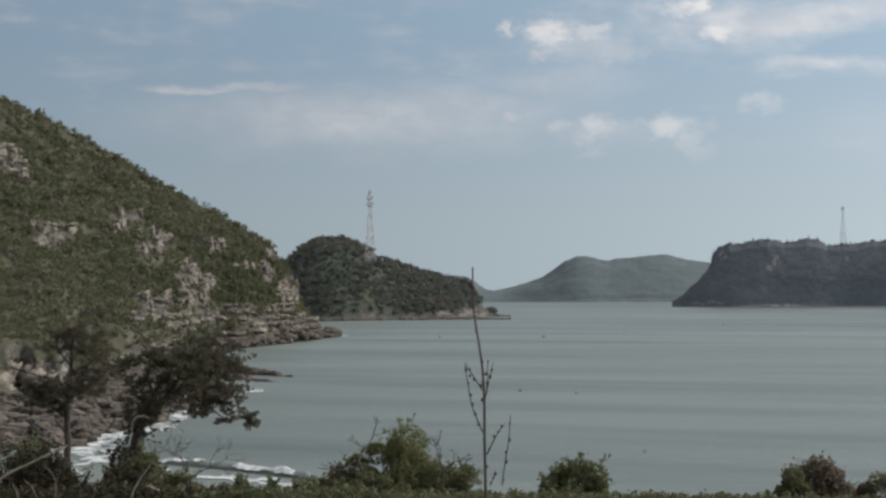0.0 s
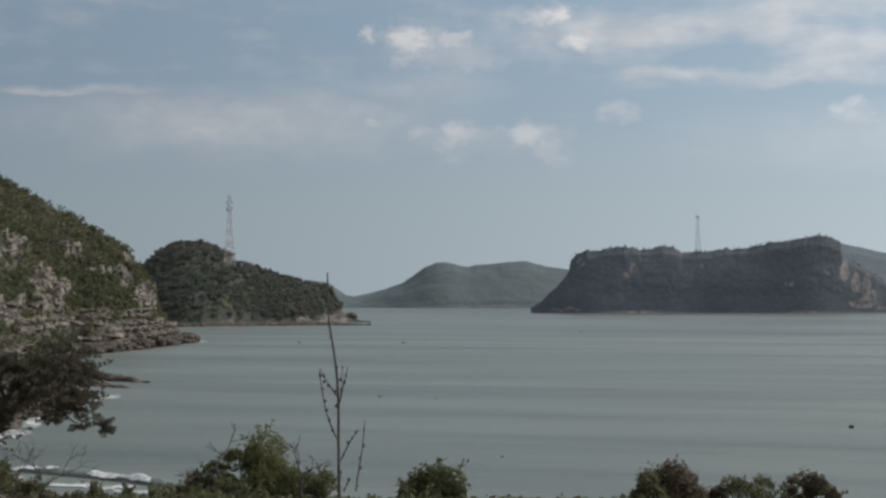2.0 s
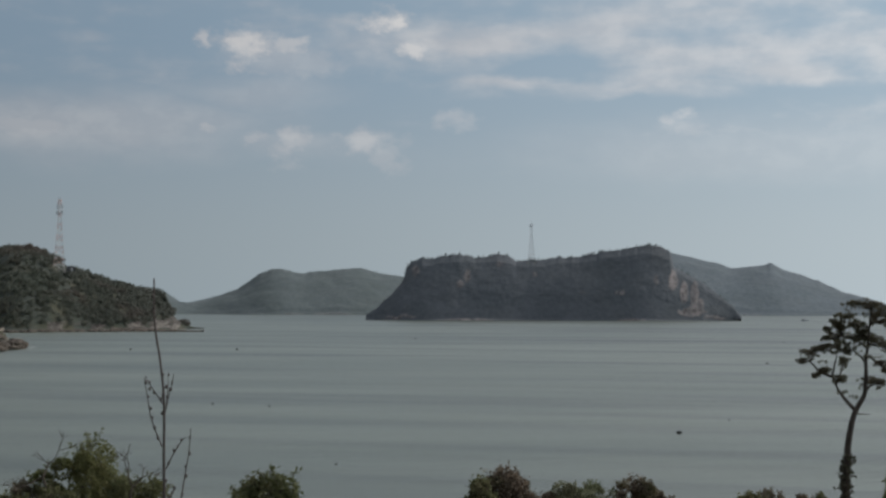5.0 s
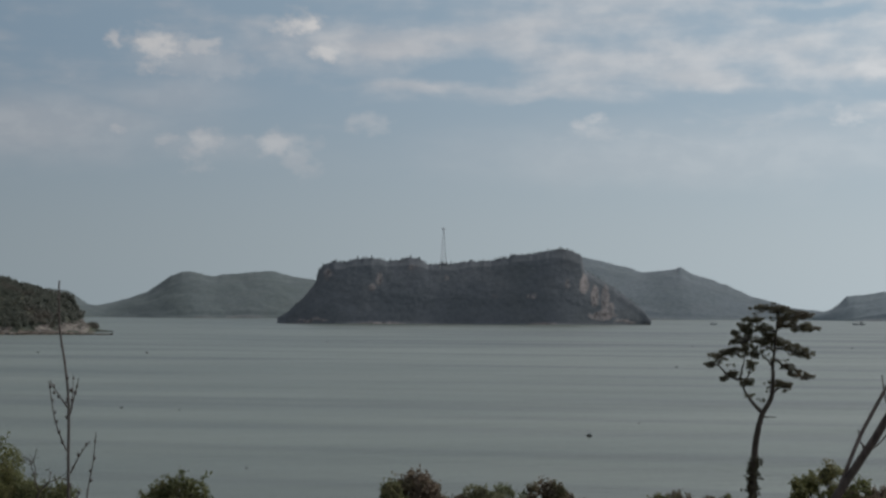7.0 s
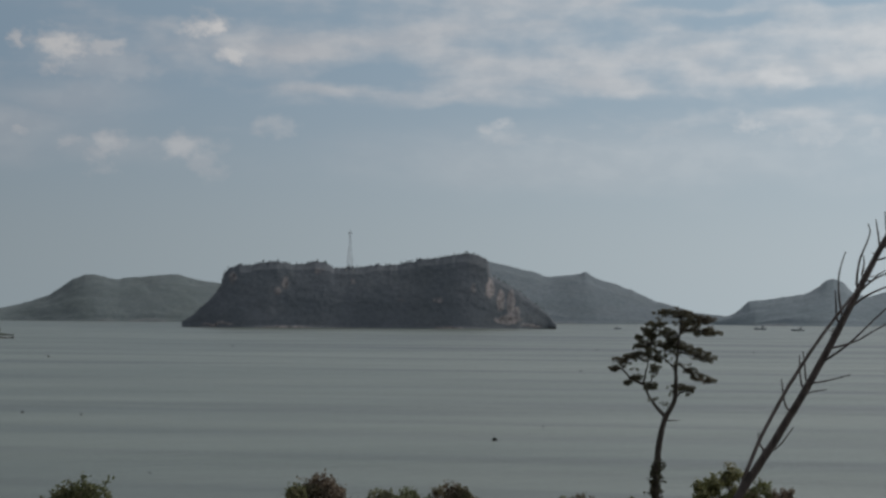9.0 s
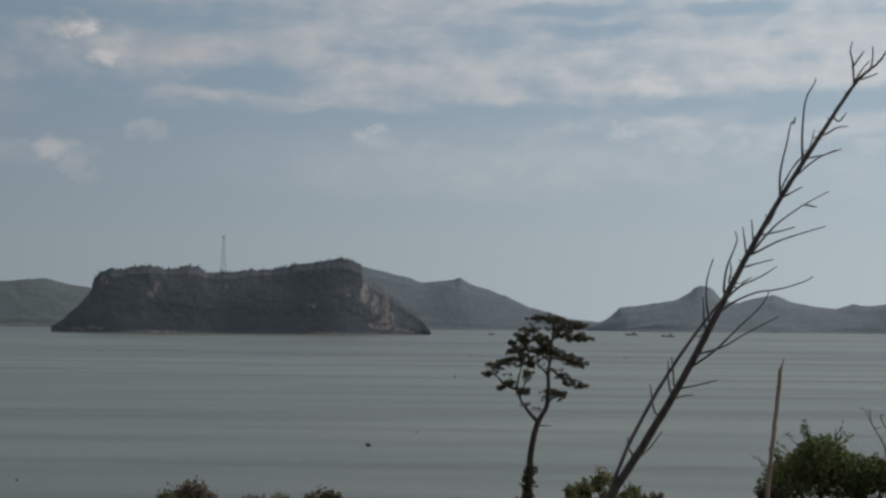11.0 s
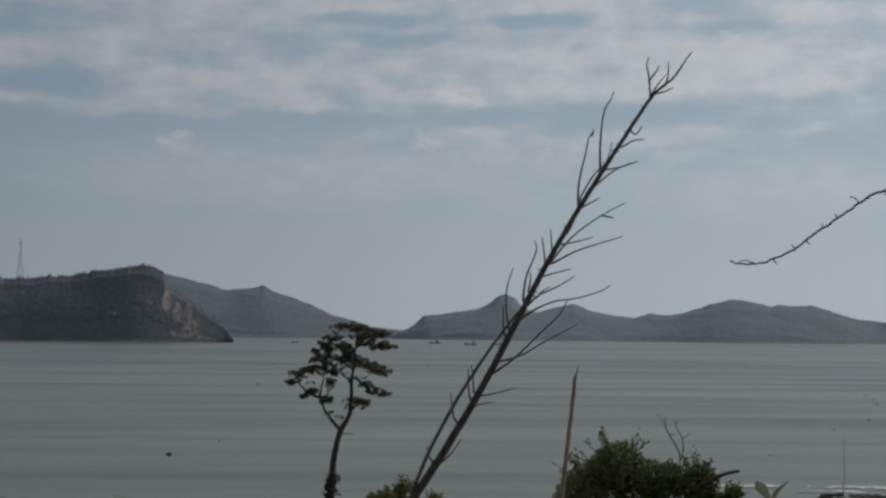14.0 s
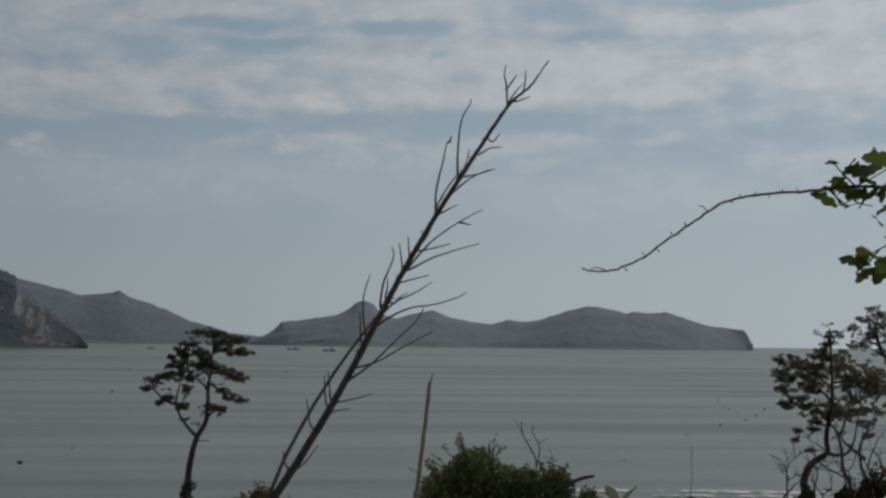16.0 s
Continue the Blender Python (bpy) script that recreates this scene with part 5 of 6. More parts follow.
# the lone forked pine
FORK = (245, 840)
pine(place(24.57, 55, 14 - 55 * math.tan(radians(6.15)) ), 0.0076, FORK,
     [([(238, 960), (245, 840), (248, 740), (258, 640), (270, 560), (290, 495), (325, 430), (333, 350), (333, 290), (340, 220), (348, 150), (357, 60)], 0.14, 0.02)],
     [([(290, 500), (245, 450), (210, 400), (190, 350)], 0.075), ([(190, 352), (140, 330), (100, 290), (70, 287)], 0.05), ([(192, 352), (205, 290), (217, 240)], 0.04), ([(205, 390), (230, 330), (238, 290)], 0.035),
      ([(343, 262), (390, 300), (440, 335), (480, 335)], 0.04), ([(334, 405), (370, 382), (402, 378)], 0.035), ([(336, 300), (300, 255), (270, 235)], 0.04), ([(344, 210), (400, 225), (480, 245)], 0.04),
      ([(350, 125), (420, 115), (500, 130)], 0.035), ([(338, 230), (290, 190), (230, 180)], 0.04), ([(350, 140), (300, 130), (240, 110)], 0.035), ([(295, 512), (350, 514)], 0.03), ([(352, 90), (400, 80), (450, 72)], 0.03)],
     [(290, 42, 24), (355, 45, 28), (410, 75, 34), (455, 70, 26), (490, 127, 20), (440, 125, 30), (390, 105, 30), (250, 92, 24), (215, 120, 16), (235, 145, 27), (300, 135, 28), (300, 185, 28), (215, 185, 28), (215, 218, 25),
      (165, 232, 25), (115, 252, 30), (65, 287, 13), (370, 190, 28), (420, 218, 30), (470, 240, 25), (395, 295, 18), (430, 322, 20), (470, 335, 16), (345, 370, 22), (385, 378, 18), (225, 365, 20), (235, 288, 17), (160, 325, 14),
      (122, 345, 9), (165, 150, 9), (170, 186, 8), (320, 165, 20), (258, 238, 20)],
     "lone dark pine with a forked trunk on the slope", (960, 690, 0.10), 31, 0.66, 0.6, 2.0)

# pines at the edge of the cove on the right
EDGE = (240, 1050)
pine(place(45.95, 50, 14 - 50 * math.tan(radians(5.35))), 0.005807, EDGE,
     [([(245, 1200), (240, 1050), (235, 950), (255, 880), (300, 835), (350, 800), (345, 740), (355, 640), (372, 540), (375, 430), (370, 330), (362, 160)], 0.14, 0.02)],
     [([(350, 800), (420, 808), (470, 780), (490, 700), (500, 650)], 0.06), ([(370, 540), (310, 470), (220, 420), (150, 400)], 0.045), ([(374, 470), (290, 400), (200, 350)], 0.04), ([(376, 440), (450, 430), (650, 425)], 0.045),
      ([(366, 290), (330, 260), (345, 200)], 0.02), ([(372, 560), (280, 560), (180, 540)], 0.04), ([(110, 1055), (210, 945)], 0.04), ([(370, 735), (440, 660)], 0.025), ([(335, 780), (260, 735), (190, 710)], 0.02), ([(405, 400), (400, 300)], 0.02),
      ([(330, 790), (250, 790), (170, 830)], 0.016), ([(265, 730), (220, 680), (190, 670)], 0.012), ([(300, 835), (340, 870), (390, 900)], 0.016)],
     [(150, 335, 36), (120, 398, 26), (205, 360, 34), (255, 370, 38), (180, 420, 40), (128, 478, 18), (250, 440, 38), (170, 538, 38), (140, 560, 20), (280, 485, 34), (312, 300, 26), (345, 312, 20), (372, 200, 18), (366, 245, 17), (330, 390, 30),
      (300, 578, 34), (360, 580, 40), (430, 590, 44), (500, 590, 40), (450, 390, 40), (530, 390, 46), (590, 400, 32), (470, 450, 34), (560, 460, 40), (605, 490, 34), (290, 645, 14), (288, 682, 9), (240, 572, 12), (200, 690, 5), (190, 740, 5), (265, 790, 7)],
     "wind-bent pine leaning over the cove", None, 41, 0.95, 0.6)
pine(place(47.35, 57, 14 - 57 * math.tan(radians(5.4))), 0.00662, (560, 1050),
     [([(600, 1200), (560, 1050), (575, 960), (540, 880), (530, 780), (515, 700), (470, 640), (430, 610)], 0.085, 0.025)],
     [([(650, 820), (560, 750), (520, 690)], 0.07), ([(540, 910), (400, 830)], 0.035), ([(640, 900), (620, 800), (640, 700), (690, 660)], 0.06), ([(520, 700), (560, 600), (600, 540)], 0.05)],
     [(500, 330, 40), (540, 292, 24), (520, 350, 34), (470, 600, 34), (540, 600, 30), (560, 520, 34), (610, 430, 34), (650, 480, 40), (680, 420, 36), (640, 640, 26), (700, 560, 40), (660, 700, 20)],
     "dark pine with crossing limbs behind the bent one", None, 43)
pine(place(48.9, 63, 14 - 63 * math.tan(radians(5.4))), 0.00732, (690, 1050),
     [([(720, 1200), (690, 1050), (690, 800), (680, 480), (660, 330), (620, 250), (600, 170), (585, 90)], 0.15, 0.02)],
     [([(665, 340), (720, 280), (780, 250)], 0.05), ([(620, 250), (560, 215), (470, 200)], 0.04), ([(600, 180), (640, 140), (680, 120)], 0.035), ([(645, 300), (560, 250), (500, 240)], 0.03)],
     [(580, 62, 20), (622, 80, 17), (535, 105, 20), (600, 130, 36), (640, 150, 34), (668, 118, 32), (552, 180, 32), (612, 192, 36), (490, 158, 20), (500, 240, 28), (562, 242, 24), (650, 280, 34), (690, 200, 40), (740, 160, 40),
      (730, 260, 40), (780, 230, 40), (700, 330, 30)],
     "tall pine with layered needle pads at the cove", None, 45)

# two pines on the left, over the rocky cove
LEFT = (265, 740)
pine(place(-13.05, 52, 14 - 52 * math.tan(radians(6.8))), 0.0079, LEFT,
     [([(262, 860), (265, 740), (270, 620), (272, 480), (270, 380), (285, 260), (290, 150), (305, 70)], 0.14, 0.03)],
     [([(272, 430), (225, 390), (180, 330)], 0.05), ([(275, 360), (330, 320), (390, 280)], 0.05), ([(285, 250), (360, 210), (400, 170)], 0.04), ([(285, 220), (240, 160), (230, 120)], 0.035), ([(270, 490), (230, 440), (215, 400)], 0.035)],
     [(310, 75, 36), (352, 105, 32), (262, 95, 24), (242, 132, 28), (300, 140, 44), (370, 165, 34), (360, 225, 44), (300, 290, 38), (370, 290, 36), (240, 300, 34), (180, 310, 34), (200, 350, 30), (150, 288, 22), (330, 330, 38), (260, 340, 38),
      (232, 392, 16), (400, 250, 28), (180, 350, 24), (140, 320, 20)],
     "slender dark pine above the rocky cove", (860, 600, 0.12), 51, 1.15, 1.0, 2.2)
pine(place(-10.75, 54, 14 - 54 * math.tan(radians(6.8))), 0.00821, (500, 740),
     [([(470, 860), (490, 740), (500, 560), (520, 470), (550, 400), (600, 375), (650, 320), (690, 250), (730, 180)], 0.20, 0.04)],
     [([(600, 375), (560, 300), (540, 230)], 0.07), ([(650, 320), (740, 330), (850, 350)], 0.06), ([(690, 250), (780, 240), (900, 240)], 0.06), ([(720, 340), (800, 400), (860, 440), (950, 440)], 0.035), ([(630, 340), (640, 260), (600, 200)], 0.05),
      ([(560, 395), (500, 330), (460, 240)], 0.04), ([(860, 410), (930, 420), (975, 462)], 0.02)],
     [(720, 160, 40), (780, 160, 42), (830, 130, 22), (700, 200, 46), (640, 220, 46), (590, 200, 34), (570, 190, 26), (760, 220, 46), (830, 215, 40), (880, 220, 30), (910, 242, 18), (720, 270, 48), (800, 270, 46), (860, 292, 38), (700, 320, 48),
      (780, 330, 46), (850, 350, 34), (640, 290, 42), (560, 340, 46), (600, 370, 42), (540, 390, 38), (760, 380, 30), (820, 375, 30), (880, 330, 28), (520, 420, 34), (860, 447, 14), (940, 435, 19), (970, 465, 14), (752, 415, 18), (480, 215, 20),
      (530, 282, 30), (430, 240, 16), (530, 470, 30)],
     "broad dark pine leaning over the rocky cove", (860, 420, 0.25), 53, 1.15, 0.9, 2.5)


# ---- bushes ----
def bush(m, wide, tall, mat, label, seed, leaf=0.06, count=2600, lumps=9, sprigs=14, category="bush", stems=7, group="bushes on the slope"):
    """A bush of forking stems with leaves in uneven lumps and loose sprigs standing out of the outline."""
    rng = np.random.default_rng(seed)
    top = new("bush")
    top.matrix_world = m
    tagged(top, label, category, group=group)
    lc = np.stack([rng.uniform(-0.42, 0.42, lumps) * wide, rng.uniform(-0.3, 0.3, lumps) * wide, rng.uniform(0.06, 0.78, lumps) * tall], 1)
    lc[:, 2] *= 1 - 0.55 * (np.abs(lc[:, 0]) / (0.5 * wide)) ** 2
    lr = rng.uniform(0.11, 0.29, lumps) * min(wide, tall * 1.3)
    for i in range(stems):
        a = lc[i % lumps]
        root = np.array([a[0] * 0.25, a[1] * 0.25, -0.1])
        p = bend([root, (root + a) / 2 + rng.normal(size=3) * 0.06 * tall, a + np.array([0, 0, lr[i % lumps] * 0.7])], 4, 0.01, rng)
        v, f = tube(p, (0.028 * tall, 0.018 * tall, 0.006 * tall), 5)
        under(mesh_from("stem", v, f, M_TWIG), top)
    # leaves: on the shells of the lumps
    pick = rng.integers(0, lumps, count)
    d = rng.normal(size=(count, 3))
    d /= np.linalg.norm(d, axis=1, keepdims=True)
    d[:, 2] = np.abs(d[:, 2]) * np.where(rng.uniform(size=count) < 0.8, 1, -1)
    c = lc[pick] + d * (lr[pick] * rng.uniform(0.5, 1.05, count) ** 0.6)[:, None]
    s_c, tv, tf, off = [], [], [], 0
    for _ in range(sprigs):
        i = rng.integers(0, lumps)
        dd = rng.normal(size=3)
        dd[2] = abs(dd[2]) + 0.5
        dd /= np.linalg.norm(dd)
        a = lc[i] + dd * lr[i] * 0.7
        e = a + dd * rng.uniform(0.35, 1.05) * lr[i] + np.array([0, 0, 0.05 * tall])
        v, f = tube(bend([a, (a + e) / 2 + rng.normal(size=3) * 0.02, e], 3), (0.012, 0.008, 0.004), 4)
        tv.append(v)
        tf.append(f + off)
        off += len(v)
        k = rng.integers(8, 22)
        s_c.append(a + (e - a) * rng.uniform(0.35, 1.05, (k, 1)) + rng.normal(scale=leaf * 0.8, size=(k, 3)))
    for _ in range(sprigs):
        i = rng.integers(0, lumps)
        dd = rng.normal(size=3) + np.array([0, 0, 0.7])
        dd /= np.linalg.norm(dd)
        a = lc[i] + dd * lr[i] * 0.5
        e = a + dd * lr[i] * rng.uniform(0.6, 1.3)
        v, f = tube(bend([a, (a + e) / 2 + rng.normal(size=3) * 0.04, e], 3), (0.010, 0.007, 0.004), 4)
        tv.append(v)
        tf.append(f + off)
        off += len(v)
    c = np.concatenate([c] + s_c)
    n = len(c)
    ax = rng.normal(size=(n, 3)) + np.array([0, 0, 0.4])
    ax /= np.linalg.norm(ax, axis=1, keepdims=True)
    sd = np.cross(ax, rng.normal(size=(n, 3)))
    sd /= np.linalg.norm(sd, axis=1, keepdims=True) + 1e-9
    up = np.cross(sd, ax)
    L = (leaf * rng.uniform(0.6, 1.35, n))[:, None]
    q = np.stack([c - ax * L, c + sd * L * 0.45 + up * L * 0.12, c + ax * L, c - sd * L * 0.45 + up * L * 0.12], 1).reshape(-1, 3)
    foliage = under(mesh_from("foliage", q, np.arange(len(q)).reshape(-1, 4), mat), top)
    tagged(under(mesh_from("sprig_wood", np.concatenate(tv), np.concatenate(tf), M_TWIG), foliage), kind="stuff")
    return top


def bare_shrub(m, tall, label, seed, forks=4, spread=0.55, mat=None, thick=0.034):
    """A leafless small tree: every branch forks a few times."""
    rng = np.random.default_rng(seed)
    top = new("bare_shrub")
    top.matrix_world = m
    tagged(top, label, "shrub", group="bare shrubs")

    def grow(a, way, ln, r, level, parent):
        e = a + way * ln
        mid = (a + e) / 2 + rng.normal(size=3) * ln * 0.07
        v, f = tube(bend([a, mid, e], 3), (r, r * 0.8, r * 0.6), 5)
        bits.setdefault(parent, []).append((v, f))
        if level == 0:
            return
        for i in range(2 if rng.uniform() < 0.6 else 3):
            w = way + rng.normal(size=3) * spread
            w[2] = max(w[2], -0.1)
            w /= np.linalg.norm(w)
            grow(e, w, ln * rng.uniform(0.6, 0.85), r * 0.66, level - 1, parent if level < forks else (parent, i))

    bits = {}
    grow(np.zeros(3), np.array([0.05, 0, 1.0]), tall * 0.33, thick, forks, "trunk")
    for key, items in bits.items():
        off, tv, tf = 0, [], []
        for v, f in items:
            tv.append(v)
            tf.append(f + off)
            off += len(v)
        under(mesh_from("trunk" if key == "trunk" else "branch", np.concatenate(tv), np.concatenate(tf), mat or M_TWIG), top)
    return top


def slope_spot(b, d, low):
    return place(b, d, EYE_Z - d * math.tan(radians(low)))


# bearing, distance, depression of its foot, width, height, leaves, label
BROW_BUSHES = [(-1.75, 44, 7.0, 2.6, 1.85, M_GREEN, "rounded green bush with a few bare twigs", 0.048, 7500),
    (-0.1, 43, 7.0, 1.8, 1.05, M_OLIVE, "low thinning olive bush with bare twigs", 0.045, 2400), (-3.4, 44, 7.0, 1.1, 1.0, M_BROWN, "small brown bush on the brow", 0.05, 1400),
    (-2.6, 42, 7.2, 2.2, 0.75, M_OLIVE, "low olive thicket at the slope's edge", 0.05, 1900), (4.65, 45, 7.05, 2.1, 1.05, M_OLIVE, "dome-shaped dark olive bush", 0.06, 3200),
    (12.9, 45, 7.1, 1.5, 1.30, M_BROWN, "upright brownish bush with green sprigs", 0.06, 2600), (13.75, 45.5, 7.1, 1.4, 1.08, M_BROWN, "dense reddish brown bush", 0.05, 2300),
    (11.9, 44.5, 7.0, 0.9, 0.8, M_OLIVE, "small dark green bush beside the brown one", 0.06, 1300),
    (15.85, 45, 7.0, 2.2, 0.9, M_PALE, "pale bush with very small leaves", 0.045, 2600), (17.5, 44.5, 6.95, 1.5, 0.82, M_BROWN, "round dark brown bush", 0.05, 2100),
    (21.3, 44, 6.85, 0.7, 0.38, M_OLIVE, "small dark olive bush on the brow", 0.05, 1200)]
COVE_BUSHES = [(22.6, 45, 6.85, 1.9, 0.50, M_BROWN, "low brown mound of dry shrubs", 0.045, 2400), (23.75, 44, 6.85, 0.28, 0.55, M_OLIVE, "narrow upright green shrub", 0.05, 500),
    (27.05, 42, 6.5, 1.9, 0.85, M_GREEN, "low green bush under the dead sapling", 0.055, 2200),
    (28.4, 42, 6.6, 1.3, 0.55, M_BROWN, "brown twiggy bush under the dead sapling", 0.05, 2300),
    (34.5, 40, 6.0, 2.1, 1.95, M_EVERGREEN, "glossy dark evergreen shrub", 0.055, 5600),
    (36.3, 40, 6.0, 2.1, 1.40, M_EVERGREEN, "spreading glossy dark evergreen shrub", 0.055, 4800),
    (37.9, 39.5, 6.0, 1.5, 0.75, M_EVERGREEN, "low olive shrub beside the evergreen", 0.06, 1600), (33.0, 39, 6.1, 0.6, 0.45, M_BROWN, "dry reddish brown shrub", 0.045, 900),
    (-14.7, 43, 7.4, 2.0, 2.15, M_OLIVE, "yellowish green bush at the edge of the slope", 0.06, 3600),
    (-10.55, 42, 7.4, 1.5, 1.75, M_OLIVE, "tall olive bush below the pine", 0.06, 3200), (-9.6, 41, 7.4, 1.6, 1.05, M_OLIVE, "olive tangled bush below the pine", 0.05, 2200)]
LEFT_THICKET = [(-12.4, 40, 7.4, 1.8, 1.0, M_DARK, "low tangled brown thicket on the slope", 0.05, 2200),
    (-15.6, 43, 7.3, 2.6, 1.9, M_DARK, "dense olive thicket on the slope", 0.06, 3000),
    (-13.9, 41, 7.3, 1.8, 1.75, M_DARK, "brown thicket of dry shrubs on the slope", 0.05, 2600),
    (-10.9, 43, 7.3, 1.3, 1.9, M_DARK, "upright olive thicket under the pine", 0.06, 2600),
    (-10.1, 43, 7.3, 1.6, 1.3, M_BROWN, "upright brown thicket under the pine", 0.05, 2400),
    (-8.3, 42, 7.2, 1.5, 0.62, M_BROWN, "low grey-brown thicket above the beach", 0.045, 1900),
    (-7.0, 42, 7.2, 1.5, 0.58, M_PALE, "low grey-green thicket above the beach", 0.045, 1900),
    (-5.6, 42, 7.2, 1.7, 0.66, M_PALE, "low pale olive thicket above the beach", 0.05, 1900),
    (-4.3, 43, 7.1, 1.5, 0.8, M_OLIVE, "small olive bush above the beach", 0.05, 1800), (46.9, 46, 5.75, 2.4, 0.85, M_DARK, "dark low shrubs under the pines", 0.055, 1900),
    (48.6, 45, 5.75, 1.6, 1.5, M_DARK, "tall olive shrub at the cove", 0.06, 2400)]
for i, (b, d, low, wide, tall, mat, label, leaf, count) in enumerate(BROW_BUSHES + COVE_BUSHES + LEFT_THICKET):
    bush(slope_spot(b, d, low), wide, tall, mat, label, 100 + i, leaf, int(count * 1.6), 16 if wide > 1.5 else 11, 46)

for b, d, low, tall, label, seed, lv in [(-3.05, 43, 6.7, 2.15, "small bare tree with knobbly twigs", 3, 4), (-0.05, 42, 6.9, 1.7, "leafless twiggy shrub beside the bush", 5, 4), (-8.9, 40, 7.2, 2.1, "grey leafless shrub with fine twigs", 6, 4),
                                         (-9.9, 40, 7.2, 1.8, "grey leafless shrub with tangled twigs", 8, 4), 
                                         (45.3, 46, 5.8, 1.9, "dark leafless shrub beside the bent pine", 21, 4), (46.2, 47, 5.8, 2.5, "dark leafless shrub with crossing twigs", 23, 4), (47.3, 46, 5.8, 2.1, "dark tangled leafless shrub under the pines", 25, 4), (48.2, 47, 5.8, 2.4, "tall dark leafless shrub under the pines", 27, 4),
                                         (46.5, 48, 5.7, 1.5, "leafless thicket under the pines", 12, 4), (47.2, 48, 5.7, 1.3, "fine leafless twigs under the pines", 15, 4), (-15.0, 40, 7.2, 1.0, "bare twigs at the slope's edge", 17, 4)]:
    bare_shrub(slope_spot(b, d, low), tall, label, seed, lv, mat=M_PINEBARK if b > 40 else None, thick=0.02 if b < -8 else 0.036)

# weeds along the brow of the slope
rng = np.random.default_rng(77)
n_weed = 2200
wb, wd = rng.uniform(-17, 52, n_weed), rng.uniform(36, 47, n_weed)
low = np.interp(wb, [-17, -10, -8, -3, 0, 16, 25, 52], [6.2, 6.2, 6.4, 6.5, 6.7, 6.75, 6.7, 6.0]) + np.abs(rng.normal(scale=0.18, size=n_weed))
wz = EYE_Z - wd * np.tan(np.radians(low)) - 0.18
wr = rng.uniform(0.10, 0.30, n_weed)
# Weeds on the western brow take darker leaves: their shade is in the colour.
painted_shade = wb < -8.5 + rng.normal(scale=1.5, size=n_weed)
for pick, mat, label in ((~painted_shade, M_WEED, "tangled green and brown weeds along the brow"), (painted_shade, M_DARK, "tangled weeds on the brow, shade put into their dark colour")):
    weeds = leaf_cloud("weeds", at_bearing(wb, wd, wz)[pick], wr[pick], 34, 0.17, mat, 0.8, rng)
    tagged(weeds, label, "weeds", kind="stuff")


